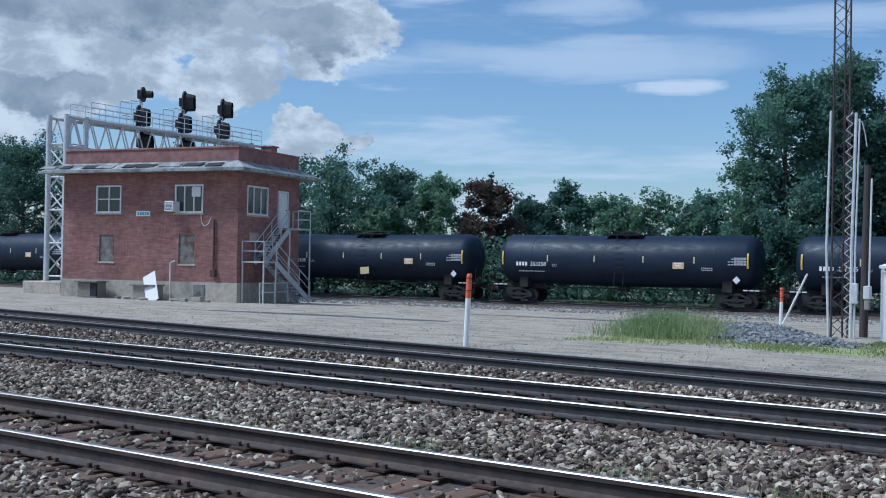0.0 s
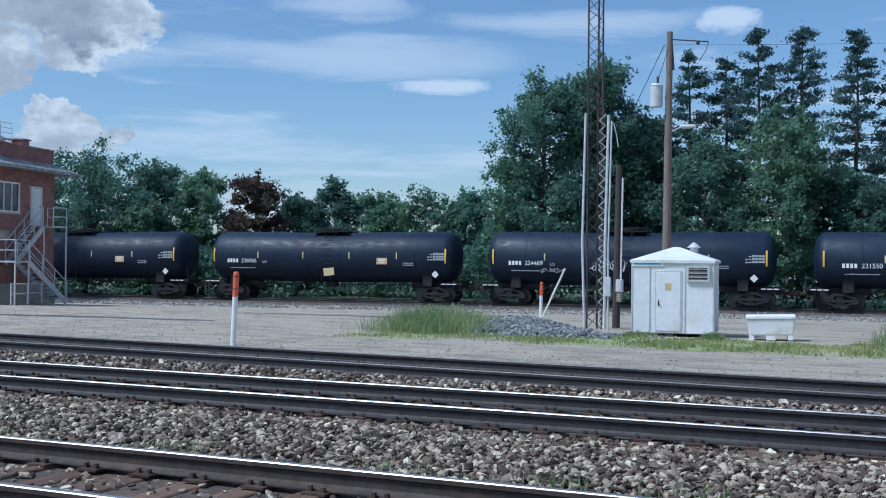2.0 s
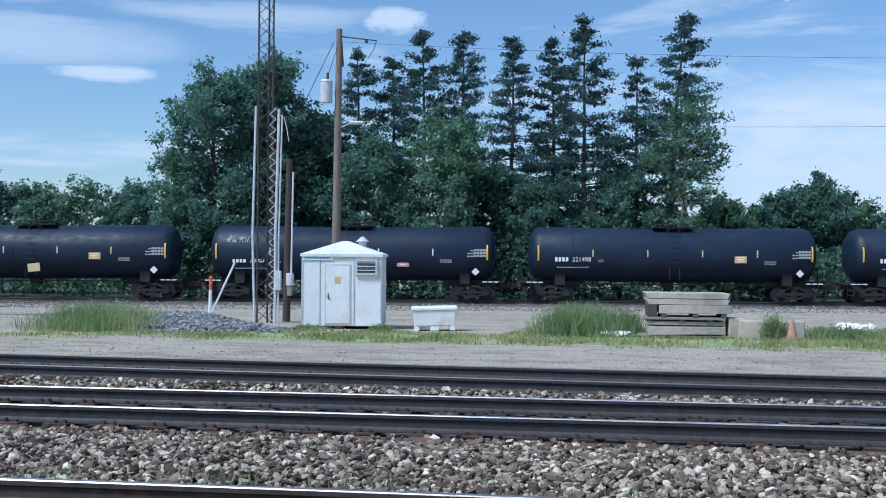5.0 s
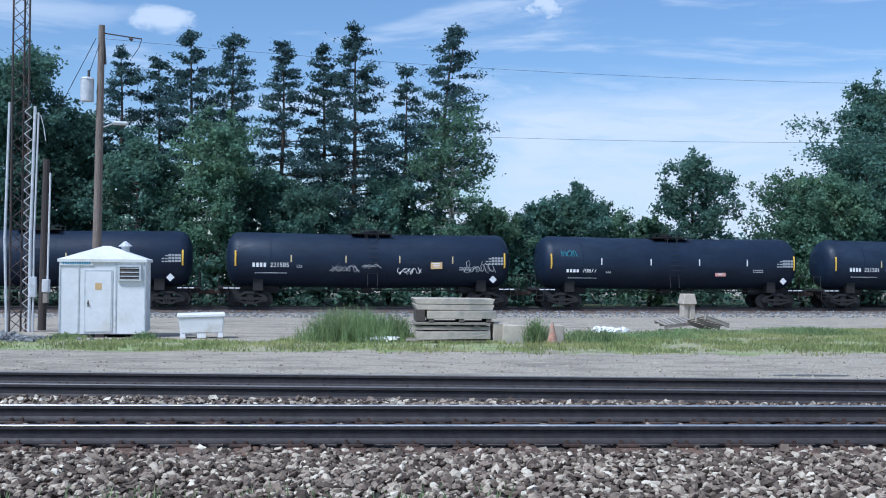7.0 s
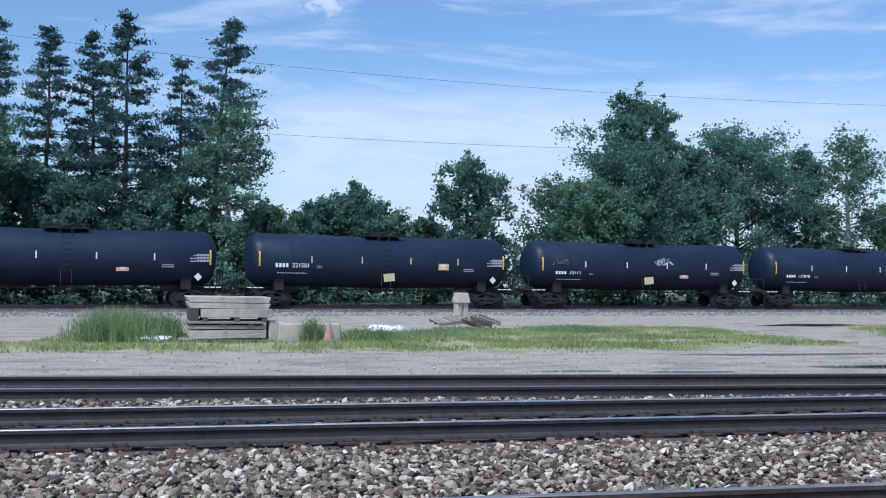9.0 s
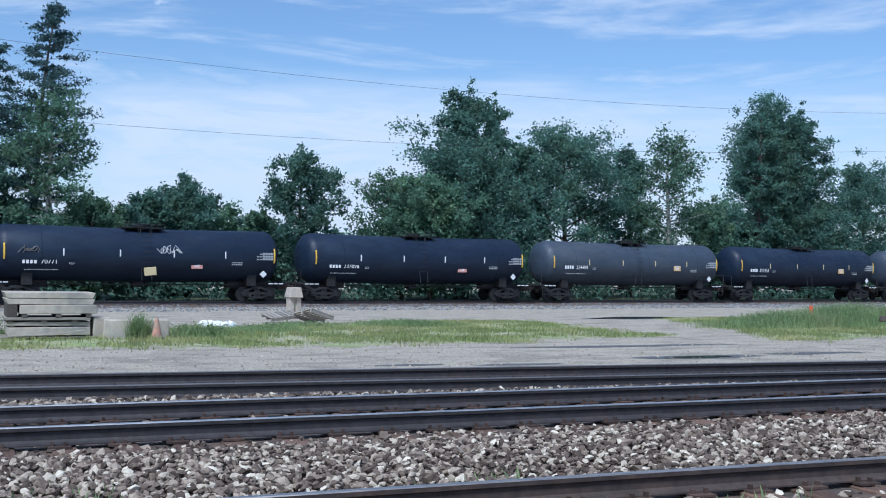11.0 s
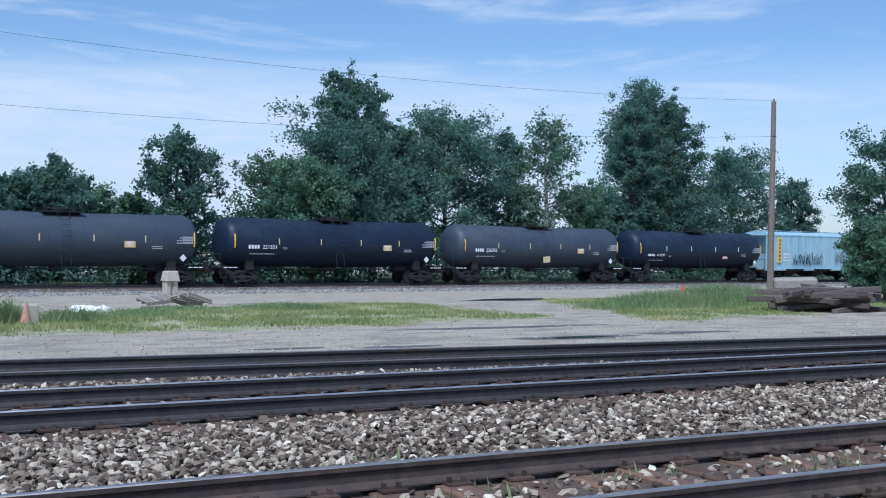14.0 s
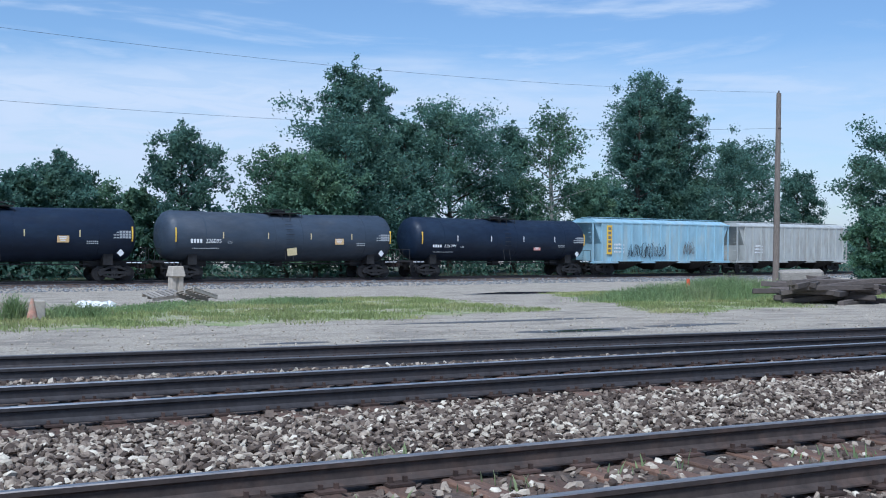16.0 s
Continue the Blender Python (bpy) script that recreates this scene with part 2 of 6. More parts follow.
M = {
    "gravel": mat("gravel", (0.45, 0.393, 0.312), 0.95, vary=0.62, scale=24.0, bump=1.0, bscale=55, second=(0.30, 0.262, 0.212), patch=0.45, pscale=0.9, stretch=(0.8, 1.4, 1)),
    "grit": mat("grit", (0.135, 0.092, 0.068), 0.95, vary=0.5, scale=22, bump=1.0, bscale=30, second=(0.085, 0.07, 0.06), patch=0.5, pscale=1.6),
    "stone": mat("stone", (0.27, 0.25, 0.235), 0.9, vary=0.25, scale=25, island=0.75, bump=0.3, bscale=60),
    "pile": mat("crushed_stone", (0.21, 0.215, 0.22), 0.9, vary=0.25, scale=20, island=0.5),
    "earth": mat("earth", (0.36, 0.33, 0.22), 0.95, vary=0.4, scale=3, second=(0.27, 0.32, 0.13), patch=0.6, pscale=0.5, bump=0.5, bscale=30),
    "rail": mat("rail_steel", (0.038, 0.034, 0.036), 0.7, 0.0, vary=0.4, scale=9, second=(0.046, 0.037, 0.036), patch=0.35, pscale=3, bump=0.15, bscale=50),
    "railtop": mat("polished_rail", (0.70, 0.67, 0.63), 0.38, 1.0, vary=0.15, scale=7, stretch=(0.3, 6, 1)),
    "railold": mat("worn_rail", (0.17, 0.165, 0.165), 0.5, 0.6, vary=0.3, scale=7, stretch=(0.3, 6, 1)),
    "rail_brown": mat("rusted_rail_steel", (0.058, 0.043, 0.037), 0.8, 0.0, vary=0.4, scale=9, second=(0.085, 0.055, 0.042), patch=0.35, pscale=3, bump=0.15, bscale=50),
    "railrust": mat("dull_rail_top", (0.56, 0.50, 0.45), 0.42, 1.0, vary=0.3, scale=7, stretch=(0.3, 6, 1)),
    "tie": mat("old_tie", (0.13, 0.078, 0.056), 0.92, vary=0.45, scale=8, stretch=(6, 1, 1), bump=0.5, bscale=20, per=0.35, second=(0.20, 0.115, 0.075), patch=0.4, pscale=1.5),
    "rust": mat("rusty_iron", (0.075, 0.047, 0.037), 0.85, 0.2, vary=0.4, scale=14, island=0.4),
    "brick": mat("red_brick", (0.285, 0.148, 0.132), 0.9, vary=0.3, scale=3, second=(0.225, 0.115, 0.104), patch=0.5, pscale=0.7, per=0.18, island=0.18, bump=0.2, bscale=60),
    "mortar": mat("mortar", (0.27, 0.13, 0.11), 0.95, vary=0.3, scale=5),
    "concrete": mat("concrete", (0.45, 0.395, 0.325), 0.9, vary=0.22, scale=4, second=(0.30, 0.285, 0.25), patch=0.4, pscale=0.9, bump=0.25, bscale=50),
    "roofing": mat("weathered_roofing", (0.33, 0.345, 0.35), 0.85, vary=0.35, scale=4, second=(0.16, 0.165, 0.17), patch=0.5, pscale=1.4, bump=0.3, bscale=20),
    "white": mat("white_paint", (0.74, 0.745, 0.75), 0.5, vary=0.08, scale=5, second=(0.62, 0.61, 0.57), patch=0.25, pscale=1.2),
    "plastic": mat("white_plastic", (0.80, 0.80, 0.79), 0.5, vary=0.07, scale=4, second=(0.6, 0.58, 0.52), patch=0.25, pscale=2),
    "orange": mat("orange_paint", (0.70, 0.13, 0.05), 0.6, vary=0.2, scale=9),
    "galv": mat("galvanised_steel", (0.58, 0.60, 0.62), 0.55, 0.3, vary=0.2, scale=5),
    "darkmetal": mat("dark_weathered_metal", (0.065, 0.055, 0.055), 0.75, 0.2, vary=0.4, scale=5, second=(0.10, 0.06, 0.045), patch=0.35, pscale=1.5),
    "black": mat("matt_black", (0.018, 0.018, 0.02), 0.7, vary=0.3, scale=5),
    "tank": mat("black_tank_paint", (0.010, 0.019, 0.040), 0.52, vary=0.22, scale=1.2, second=(0.016, 0.028, 0.051), patch=0.4, pscale=0.5, stretch=(0.6, 1, 1.6), bump=0.04, bscale=6, spec=0.27),
    "tankgrey": mat("faded_tank_paint", (0.036, 0.052, 0.078), 0.6, vary=0.22, scale=1.2, second=(0.052, 0.064, 0.084), patch=0.4, pscale=0.5, stretch=(0.6, 1, 1.6), bump=0.04, bscale=6),
    "under": mat("train_underframe", (0.022, 0.021, 0.022), 0.8, vary=0.4, scale=4),
    "yellow": mat("yellow_reflector", (0.75, 0.48, 0.06), 0.5, vary=0.1, scale=9),
    "cream": mat("faded_reflector", (0.60, 0.50, 0.28), 0.55, vary=0.1, scale=9),
    "tan": mat("tan_placard", (0.62, 0.42, 0.20), 0.6, vary=0.1, scale=9),
    "mark": mat("white_lettering", (0.74, 0.75, 0.76), 0.6, vary=0.12, scale=9),
    "greymark": mat("grey_lettering", (0.36, 0.38, 0.40), 0.6, vary=0.2, scale=9),
    "pink": mat("pink_placard", (0.62, 0.30, 0.26), 0.6, vary=0.1, scale=9),
    "teal": mat("teal_paint", (0.06, 0.33, 0.42), 0.6, vary=0.1, scale=9),
    "bluecar": mat("pale_blue_car_paint", (0.30, 0.47, 0.56), 0.6, vary=0.2, scale=1.4, second=(0.36, 0.46, 0.48), patch=0.35, pscale=0.8, stretch=(1, 1, 0.35)),
    "greycar": mat("pale_grey_car_paint", (0.42, 0.43, 0.41), 0.65, vary=0.2, scale=1.4, second=(0.33, 0.32, 0.29), patch=0.35, pscale=0.8, stretch=(1, 1, 0.35)),
    "pole": mat("weathered_pole", (0.20, 0.165, 0.14), 0.9, vary=0.4, scale=5, stretch=(8, 8, 0.6), bump=0.4, bscale=10),
    "darkpole": mat("dark_pole", (0.06, 0.048, 0.045), 0.9, vary=0.4, scale=5, stretch=(8, 8, 0.6), bump=0.4, bscale=10),
    "wood": mat("grey_wood", (0.30, 0.27, 0.23), 0.9, vary=0.35, scale=6, stretch=(1, 8, 8), per=0.25),
    "beam": mat("dark_beam", (0.10, 0.082, 0.072), 0.9, vary=0.4, scale=6, stretch=(1, 8, 8), per=0.4),
    "bark": mat("bark", (0.085, 0.07, 0.058), 0.95, vary=0.4, scale=6, stretch=(3, 3, 0.5), bump=0.5, bscale=12),
    "palebark": mat("pale_bark", (0.34, 0.33, 0.30), 0.9, vary=0.4, scale=6, stretch=(3, 3, 0.8)),
    "glass": mat("window_glass", (0.03, 0.035, 0.04), 0.08, vary=0.0),
    "board": mat("weathered_board", (0.20, 0.20, 0.19), 0.85, vary=0.3, scale=6, second=(0.12, 0.085, 0.065), patch=0.5, pscale=1.6),
    # Leaf and needle greens are lifted and blued: the distance haze is in the colour.
    "leaf": leaf_mat("green_leaves", (0.124, 0.224, 0.180), (0.152, 0.250, 0.172)),
    "leaf2": leaf_mat("bright_leaves", (0.145, 0.25, 0.17), (0.18, 0.275, 0.165)),
    "needle": leaf_mat("pine_needles", (0.085, 0.148, 0.150), (0.105, 0.17, 0.152)),
    "redleaf": leaf_mat("russet_leaves", (0.12, 0.085, 0.078), (0.125, 0.12, 0.085)),
    "grass": leaf_mat("grass_blades", (0.31, 0.355, 0.15), (0.47, 0.46, 0.22), 0.5),
    "weed": leaf_mat("weed_leaves", (0.27, 0.36, 0.17), (0.38, 0.43, 0.22), 0.5),
    "verge": mat("rough_verge", (0.075, 0.095, 0.045), 0.95, vary=0.4, scale=1.5, second=(0.11, 0.10, 0.065), patch=0.4, pscale=0.4),
    "water": mat("puddle_water", (0.05, 0.048, 0.045), 0.04, vary=0.0),
    "wet": mat("wet_gravel", (0.10, 0.095, 0.088), 0.55, vary=0.3, scale=6, bump=0.2, bscale=40),
    "fadedorange": mat("faded_orange", (0.48, 0.25, 0.18), 0.8, vary=0.3, scale=9, second=(0.32, 0.26, 0.2), patch=0.5, pscale=6),
    "blue": mat("blue_sign", (0.10, 0.33, 0.50), 0.6, vary=0.1),
}


def stone_tones(m, tones):
    """Give each loose stone one of several natural tones."""
    nt = m.node_tree
    b = nt.nodes["Principled BSDF"]
    ge, cr, mx = nt.nodes.new("ShaderNodeNewGeometry"), nt.nodes.new("ShaderNodeValToRGB"), nt.nodes.new("ShaderNodeMix")
    cr.color_ramp.interpolation = "CONSTANT"
    while len(cr.color_ramp.elements) < len(tones):
        cr.color_ramp.elements.new(0.5)
    for e, (p, c) in zip(cr.color_ramp.elements, tones):
        e.position, e.color = p, (*c, 1)
    nt.links.new(ge.outputs["Random Per Island"], cr.inputs[0])
    old = b.inputs["Base Color"].links[0].from_socket
    mx.data_type, mx.blend_type = "RGBA", "MULTIPLY"
    mx.inputs["Factor"].default_value = 1.0
    nt.links.new(cr.outputs[0], mx.inputs["A"]), nt.links.new(old, mx.inputs["B"])
    nt.links.new(mx.outputs["Result"], b.inputs["Base Color"])


M["pebble"] = mat("pale_pebble", (0.43, 0.37, 0.29), 0.95, vary=0.2, scale=20, island=0.4)
M["stone"] = mat("stone", (1.0, 1.0, 1.0), 0.9, vary=0.25, scale=25, bump=0.3, bscale=60)
stone_tones(M["stone"], ((0.0, (0.072, 0.051, 0.038)), (0.22, (0.142, 0.106, 0.081)), (0.46, (0.23, 0.180, 0.138)), (0.68, (0.36, 0.295, 0.228)), (0.84, (0.50, 0.43, 0.335)), (0.955, (0.66, 0.59, 0.47))))


# ---------------------------------------------------------------- mesh helpers
def put(name, bm, material, parent=None, label="", smooth=False):
    me = bpy.data.meshes.new(name)
    bm.to_mesh(me)
    bm.free()
    for f in me.polygons:
        f.use_smooth = smooth
    for m in material if isinstance(material, (list, tuple)) else [material]:
        me.materials.append(M[m])
    ob = new(name, me)
    if parent:
        ob.parent = parent
    if label:
        tagged(ob, label)
    return ob


def part(name, bm, material, parent, label="", smooth=False):
    return put(name, bm, material, parent, label, smooth)


def thing(name, m, label, category, group="", kind=""):
    e = new(name)
    e.empty_display_size = 0.2
    e.matrix_basis = m
    return tagged(e, label, category, group, kind)


def share(ob, m, parent):
    """Another piece on the same mesh."""
    o = new(ob.name.split(".")[0], ob.data)
    o.parent = parent
    o.matrix_basis = m
    return o


def box(bm, x0, x1, y0, y1, z0, z1, bevel=0.0, m=None):
    r = bmesh.ops.create_cube(bm, size=1)
    vs = r["verts"]
    for v in vs:
        v.co = Vector(((x0 + x1) / 2 + v.co.x * (x1 - x0), (y0 + y1) / 2 + v.co.y * (y1 - y0), (z0 + z1) / 2 + v.co.z * (z1 - z0)))
    if bevel:
        es = list({e for v in vs for e in v.link_edges})
        r = bmesh.ops.bevel(bm, geom=es, offset=bevel, segments=1, affect="EDGES")
        vs = list(set(r["verts"]) | {v for v in vs if v.is_valid})
    if m is not None:
        bmesh.ops.transform(bm, matrix=m, verts=[v for v in vs if v.is_valid])
    return vs


def rod(bm, a, b, r, r2=None, n=8, caps=True):
    """A round bar from a to b."""
    a, b = Vector(a), Vector(b)
    d = b - a
    q = d.to_track_quat("Z", "Y").to_matrix().to_4x4()
    bmesh.ops.create_cone(bm, cap_ends=caps, segments=n, radius1=r, radius2=r if r2 is None else r2, depth=d.length,
                          matrix=Matrix.Translation((a + b) / 2) @ q)


def strip(bm, a, b, w, t, upv=(0, 0, 1)):
    """A flat bar from a to b, w wide along upv and t thick."""
    a, b, u = Vector(a), Vector(b), Vector(upv)
    d = (b - a)
    x = d.normalized()
    y = u.cross(x).normalized()
    z = x.cross(y)
    m = Matrix((x, y, z)).transposed().to_4x4()
    m.translation = (a + b) / 2
    box(bm, -d.length / 2, d.length / 2, -t / 2, t / 2, -w / 2, w / 2, m=m)


def B():
    return bmesh.new()


def np_mesh(name, verts, faces, material, k):
    """verts (n,3), faces (m,k) as one mesh, quickly."""
    me = bpy.data.meshes.new(name)
    verts, faces = np.asarray(verts, np.float32), np.asarray(faces, np.int32)
    me.vertices.add(len(verts))
    me.vertices.foreach_set("co", verts.ravel())
    me.loops.add(faces.size)
    me.loops.foreach_set("vertex_index", faces.ravel())
    me.polygons.add(len(faces))
    me.polygons.foreach_set("loop_start", np.arange(0, faces.size, k, dtype=np.int32))
    me.polygons.foreach_set("use_smooth", np.zeros(len(faces), dtype=bool))
    me.update(calc_edges=True)
    me.materials.append(M[material])
    return me


rng = np.random.default_rng(7)


# the line on which the train runs
AZ0 = radians(-10.75)
NX, NY = math.sin(AZ0), math.cos(AZ0)
TX, TY = math.cos(AZ0), -math.sin(AZ0)
TRAIN_D, TRAIN_Z = 69.2, -1.05


def ground_z(x, y):
    """The yard falls away gently from the main tracks to the line of the train."""
    w = x * NX + y * NY
    u = min((y + w) / 2, 60)
    z = -0.34 - 0.0185 * max(u - 17.6, 0)
    f = min(max((w - 50) / 12, 0), 1)
    z = z * (1 - f) + -1.33 * f
    k = min(max((16.35 - y) / 1.0, 0), 1)
    return z * (1 - k) - 0.235 * k


def line_xy(s, off=0.0):
    return s * TX + (TRAIN_D + off) * NX, s * TY + (TRAIN_D + off) * NY


def polar(az_deg, dist):
    """A place by its bearing from the camera (right of +y) and distance."""
    a = radians(az_deg)
    return dist * math.sin(a), dist * math.cos(a)


# ---------------------------------------------------------------- ground
def build_ground():
    xs = np.concatenate([np.linspace(-2500, -160, 12), np.linspace(-140, 140, 141), np.linspace(160, 2500, 12)])
    ys = np.concatenate([np.linspace(-2500, -60, 8), np.linspace(-40, 14, 10), np.linspace(15, 18.5, 15), np.linspace(19, 100, 82), np.linspace(120, 2500, 12)])
    V = np.array([(x, y, ground_z(x, y) - 0.012) for y in ys for x in xs])
    n = len(xs)
    i, j = np.meshgrid(np.arange(n - 1), np.arange(len(ys) - 1))
    q = (j * n + i).ravel()
    F = np.stack([q, q + 1, q + n + 1, q + n], 1)
    g = new("ground", np_mesh("ground", V, F, "gravel", 4))
    for p in g.data.polygons:
        p.use_smooth = True
    tagged(g, "pale grey compacted gravel yard beside the tracks", "ground", kind="structure")


build_ground()


# ---------------------------------------------------------------- main tracks
def track_a(x):
    return 6.36 + 0.054 * x - 0.0020 * min(abs(x), 12) ** 2


def track_b(x):
    return 11.41 + 0.058 * x + 0.0001 * x * x


def track_c(x):
    return 14.70 + 0.0003 * x * x - 0.004 * x


def rail_section():
    """Half of a rail's outline from the foot up, mirrored; metres below the top."""
    h = [(0.072, -0.172), (0.072, -0.160), (0.030, -0.146), (0.010, -0.125), (0.010, -0.055), (0.034, -0.040), (0.036, -0.008), (0.028, 0.0)]
    return h + [(-x, z) for x, z in reversed(h)]


def build_rail(path, off, parent, top, side="rail", x0=-130, x1=130, zt=0.0, step=2.0):
    sec = rail_section()
    k = len(sec)
    xs = np.arange(x0, x1 + 0.1, step)
    V = []
    for x in xs:
        sl = (path(x + 0.5) - path(x - 0.5))
        nl = math.hypot(1, sl)
        px, py = x - sl / nl * off, path(x) + off / nl
        for a, z in sec:
            V.append((px - sl / nl * a, py + a / nl, z + zt))
    F = []
    for i in range(len(xs) - 1):
        for j in range(k):
            a, b_ = i * k + j, i * k + (j + 1) % k
            F.append((a, b_, b_ + k, a + k))
    me = np_mesh("rail", V, F, side, 4)
    me.materials.append(M[top])
    for p in me.polygons:
        if p.index % k in (6, 7, 8):
            p.material_index = 1
    ob = new("rail", me)
    ob.parent = parent
    return ob


def build_track(name, path, label, top, side, x0, x1):
    e = thing(name, pose(0, 0, 0), label, "railway track", kind="structure")
    for off in (-0.755, 0.755):
        build_rail(path, off, e, top, side)
    rs = random.Random(name)
    bm = B()
    box(bm, -0.115, 0.115, -1.3, 1.3, -0.19, 0, 0.012)
    first = part("tie", bm, "tie", e)
    first.matrix_basis = pose(x0, path(x0), -0.186)
    x, n = x0, 0
    bmp = B()
    while x < x1:
        sl = math.degrees(math.atan(path(x + 0.5) - path(x - 0.5)))
        m = pose(x + rs.uniform(-0.03, 0.03), path(x) + rs.uniform(-0.04, 0.04), -0.186 + rs.uniform(-0.012, 0.002), 0, 0, sl + rs.uniform(-1.5, 1.5))
        if n:
            share(first, m, e)
        for off in (-0.755, 0.755):
            pm = pose(x, path(x) + off, -0.18, 0, 0, sl)
            box(bmp, -0.10, 0.10, -0.17, 0.17, -0.006, 0.012, m=pm)
            for sx, sy in ((-0.06, -0.09), (0.06, 0.09), (0.05, -0.10), (-0.05, 0.12)):
                box(bmp, sx - 0.014, sx + 0.014, sy - 0.016, sy + 0.016, 0.012, 0.042 + rs.uniform(0, 0.012), m=pm)
        n += 1
        x += 0.52
    ob = part("tie_plates", bmp, "rust", e, "rusty iron tie plates and spikes")
    tagged(ob, kind="stuff")
    return e


build_track("track_1", track_a, "rusty brown railway track with worn rail tops on brown ties", "railrust", "rail_brown", -26, 24)
build_track("track_2", track_b, "railway track with bright worn rail tops in pale ballast", "railtop", "rail", -44, 44)
build_track("track_3", track_c, "railway track with dull rails beside the gravel yard", "railold", "rail", -52, 52)


def stones(name, regions, material, label, size=(0.017, 0.035), seed=3, category="ballast", near=False):
    """Loose stones of jagged shape, each with its own size and turn. regions: functions that give x, y, z arrays."""
    r = np.random.default_rng(seed)
    if near:
        g = (1 + 5 ** 0.5) / 2
        base = np.array([(-1, g, 0), (1, g, 0), (-1, -g, 0), (1, -g, 0), (0, -1, g), (0, 1, g), (0, -1, -g), (0, 1, -g), (g, 0, -1), (g, 0, 1), (-g, 0, -1), (-g, 0, 1)]) * 0.62
        faces = np.array([(0, 11, 5), (0, 5, 1), (0, 1, 7), (0, 7, 10), (0, 10, 11), (1, 5, 9), (5, 11, 4), (11, 10, 2), (10, 7, 6), (7, 1, 8),
                          (3, 9, 4), (3, 4, 2), (3, 2, 6), (3, 6, 8), (3, 8, 9), (4, 9, 5), (2, 4, 11), (6, 2, 10), (8, 6, 7), (9, 8, 1)])
    else:
        base = np.array([(x, y, z) for z in (-1, 1) for y in (-1, 1) for x in (-1, 1)]) * 0.82
        faces = np.array([(0, 2, 3), (0, 3, 1), (4, 5, 7), (4, 7, 6), (0, 1, 5), (0, 5, 4), (2, 6, 7), (2, 7, 3), (0, 4, 6), (0, 6, 2), (1, 3, 7), (1, 7, 5)])
    k = len(base)
    P = np.concatenate(regions)
    n = len(P)
    sh = base[None] + r.uniform(-0.3, 0.3, (n, k, 3))
    sh *= (r.uniform(size[0], size[1], n) * r.choice([0.8, 1.0, 1.0, 1.25], n))[:, None, None] * r.uniform([0.85, 0.7, 0.4], [1.5, 1.1, 0.8], (n, 3))[:, None, :]
    yaw = r.uniform(0, math.pi, n)
    q = np.stack([np.cos(yaw), np.zeros(n), np.zeros(n), np.sin(yaw)], 1) + r.normal(size=(n, 4)) * 0.24
    q /= np.linalg.norm(q, axis=1)[:, None]
    w, x, y, z = q.T
    R = np.stack([1 - 2 * (y * y + z * z), 2 * (x * y - z * w), 2 * (x * z + y * w), 2 * (x * y + z * w), 1 - 2 * (x * x + z * z), 2 * (y * z - x * w),
                  2 * (x * z - y * w), 2 * (y * z + x * w), 1 - 2 * (x * x + y * y)], 1).reshape(n, 3, 3)
    V = np.einsum("nij,nkj->nki", R, sh) + P[:, None, :]
    F = faces[None] + (np.arange(n) * k)[:, None, None]
    ob = new(name, np_mesh(name, V.reshape(-1, 3), F.reshape(-1, 3), material, 3))
    return tagged(ob, label, category, kind="stuff")


def band(n, y0, y1, z, x0, x1, seed, near=1.0, zr=0.02):
    """Points spread over the ground between two lines; near > 1 crowds them round x = 0."""
    r = np.random.default_rng(seed)
    u = r.uniform(-1, 1, n)
    u = np.sign(u) * np.abs(u) ** near
    x = (x0 + x1) / 2 + u * (x1 - x0) / 2
    f = r.uniform(0, 1, n)
    ya, yb = np.vectorize(y0)(x), np.vectorize(y1)(x)
    return np.stack([x, ya + (yb - ya) * f, z + r.uniform(-zr, zr, n) + 0.03 * np.sin(f * math.pi)], 1)


def bed(name, y0, y1, z, label):
    """A strip of fine ballast under the loose stones."""
    xs = np.linspace(-130, 130, 131)
    V = [(x, y0(x) + (y1(x) - y0(x)) * k / 8, z + 0.018 * noise.noise((x * 1.3, k * 0.7, z)) + (-0.06 if k in (0, 8) else 0)) for x in xs for k in range(9)]
    q = np.array([i * 9 + k for i in range(len(xs) - 1) for k in range(8)])
    ob = new(name, np_mesh(name, V, np.stack([q, q + 9, q + 10, q + 1], 1), "grit", 4))
    tagged(ob, label, "ballast", kind="structure")


bed("ballast_bed", lambda x: track_a(x) - 4.2, lambda x: track_c(x) + 1.75, -0.215, "dark gritty ballast bed under the main tracks")
SH = "loose grey and brown crushed ballast stones"
stones("ballast", [
    band(30000, lambda x: track_a(x) + 1.28, lambda x: track_b(x) - 1.28, -0.195, -21, 19, 1, 1.15),
    band(1800, lambda x: track_a(x) + 0.86, lambda x: track_a(x) + 1.35, -0.215, -14, 12, 11),
    band(2100, lambda x: track_a(x) - 0.66, lambda x: track_a(x) + 0.66, -0.218, -14, 12, 2),
    band(7000, lambda x: track_a(x) - 2.4, lambda x: track_a(x) - 0.86, -0.212, -13, 10, 4),
], "stone", SH, near=True)
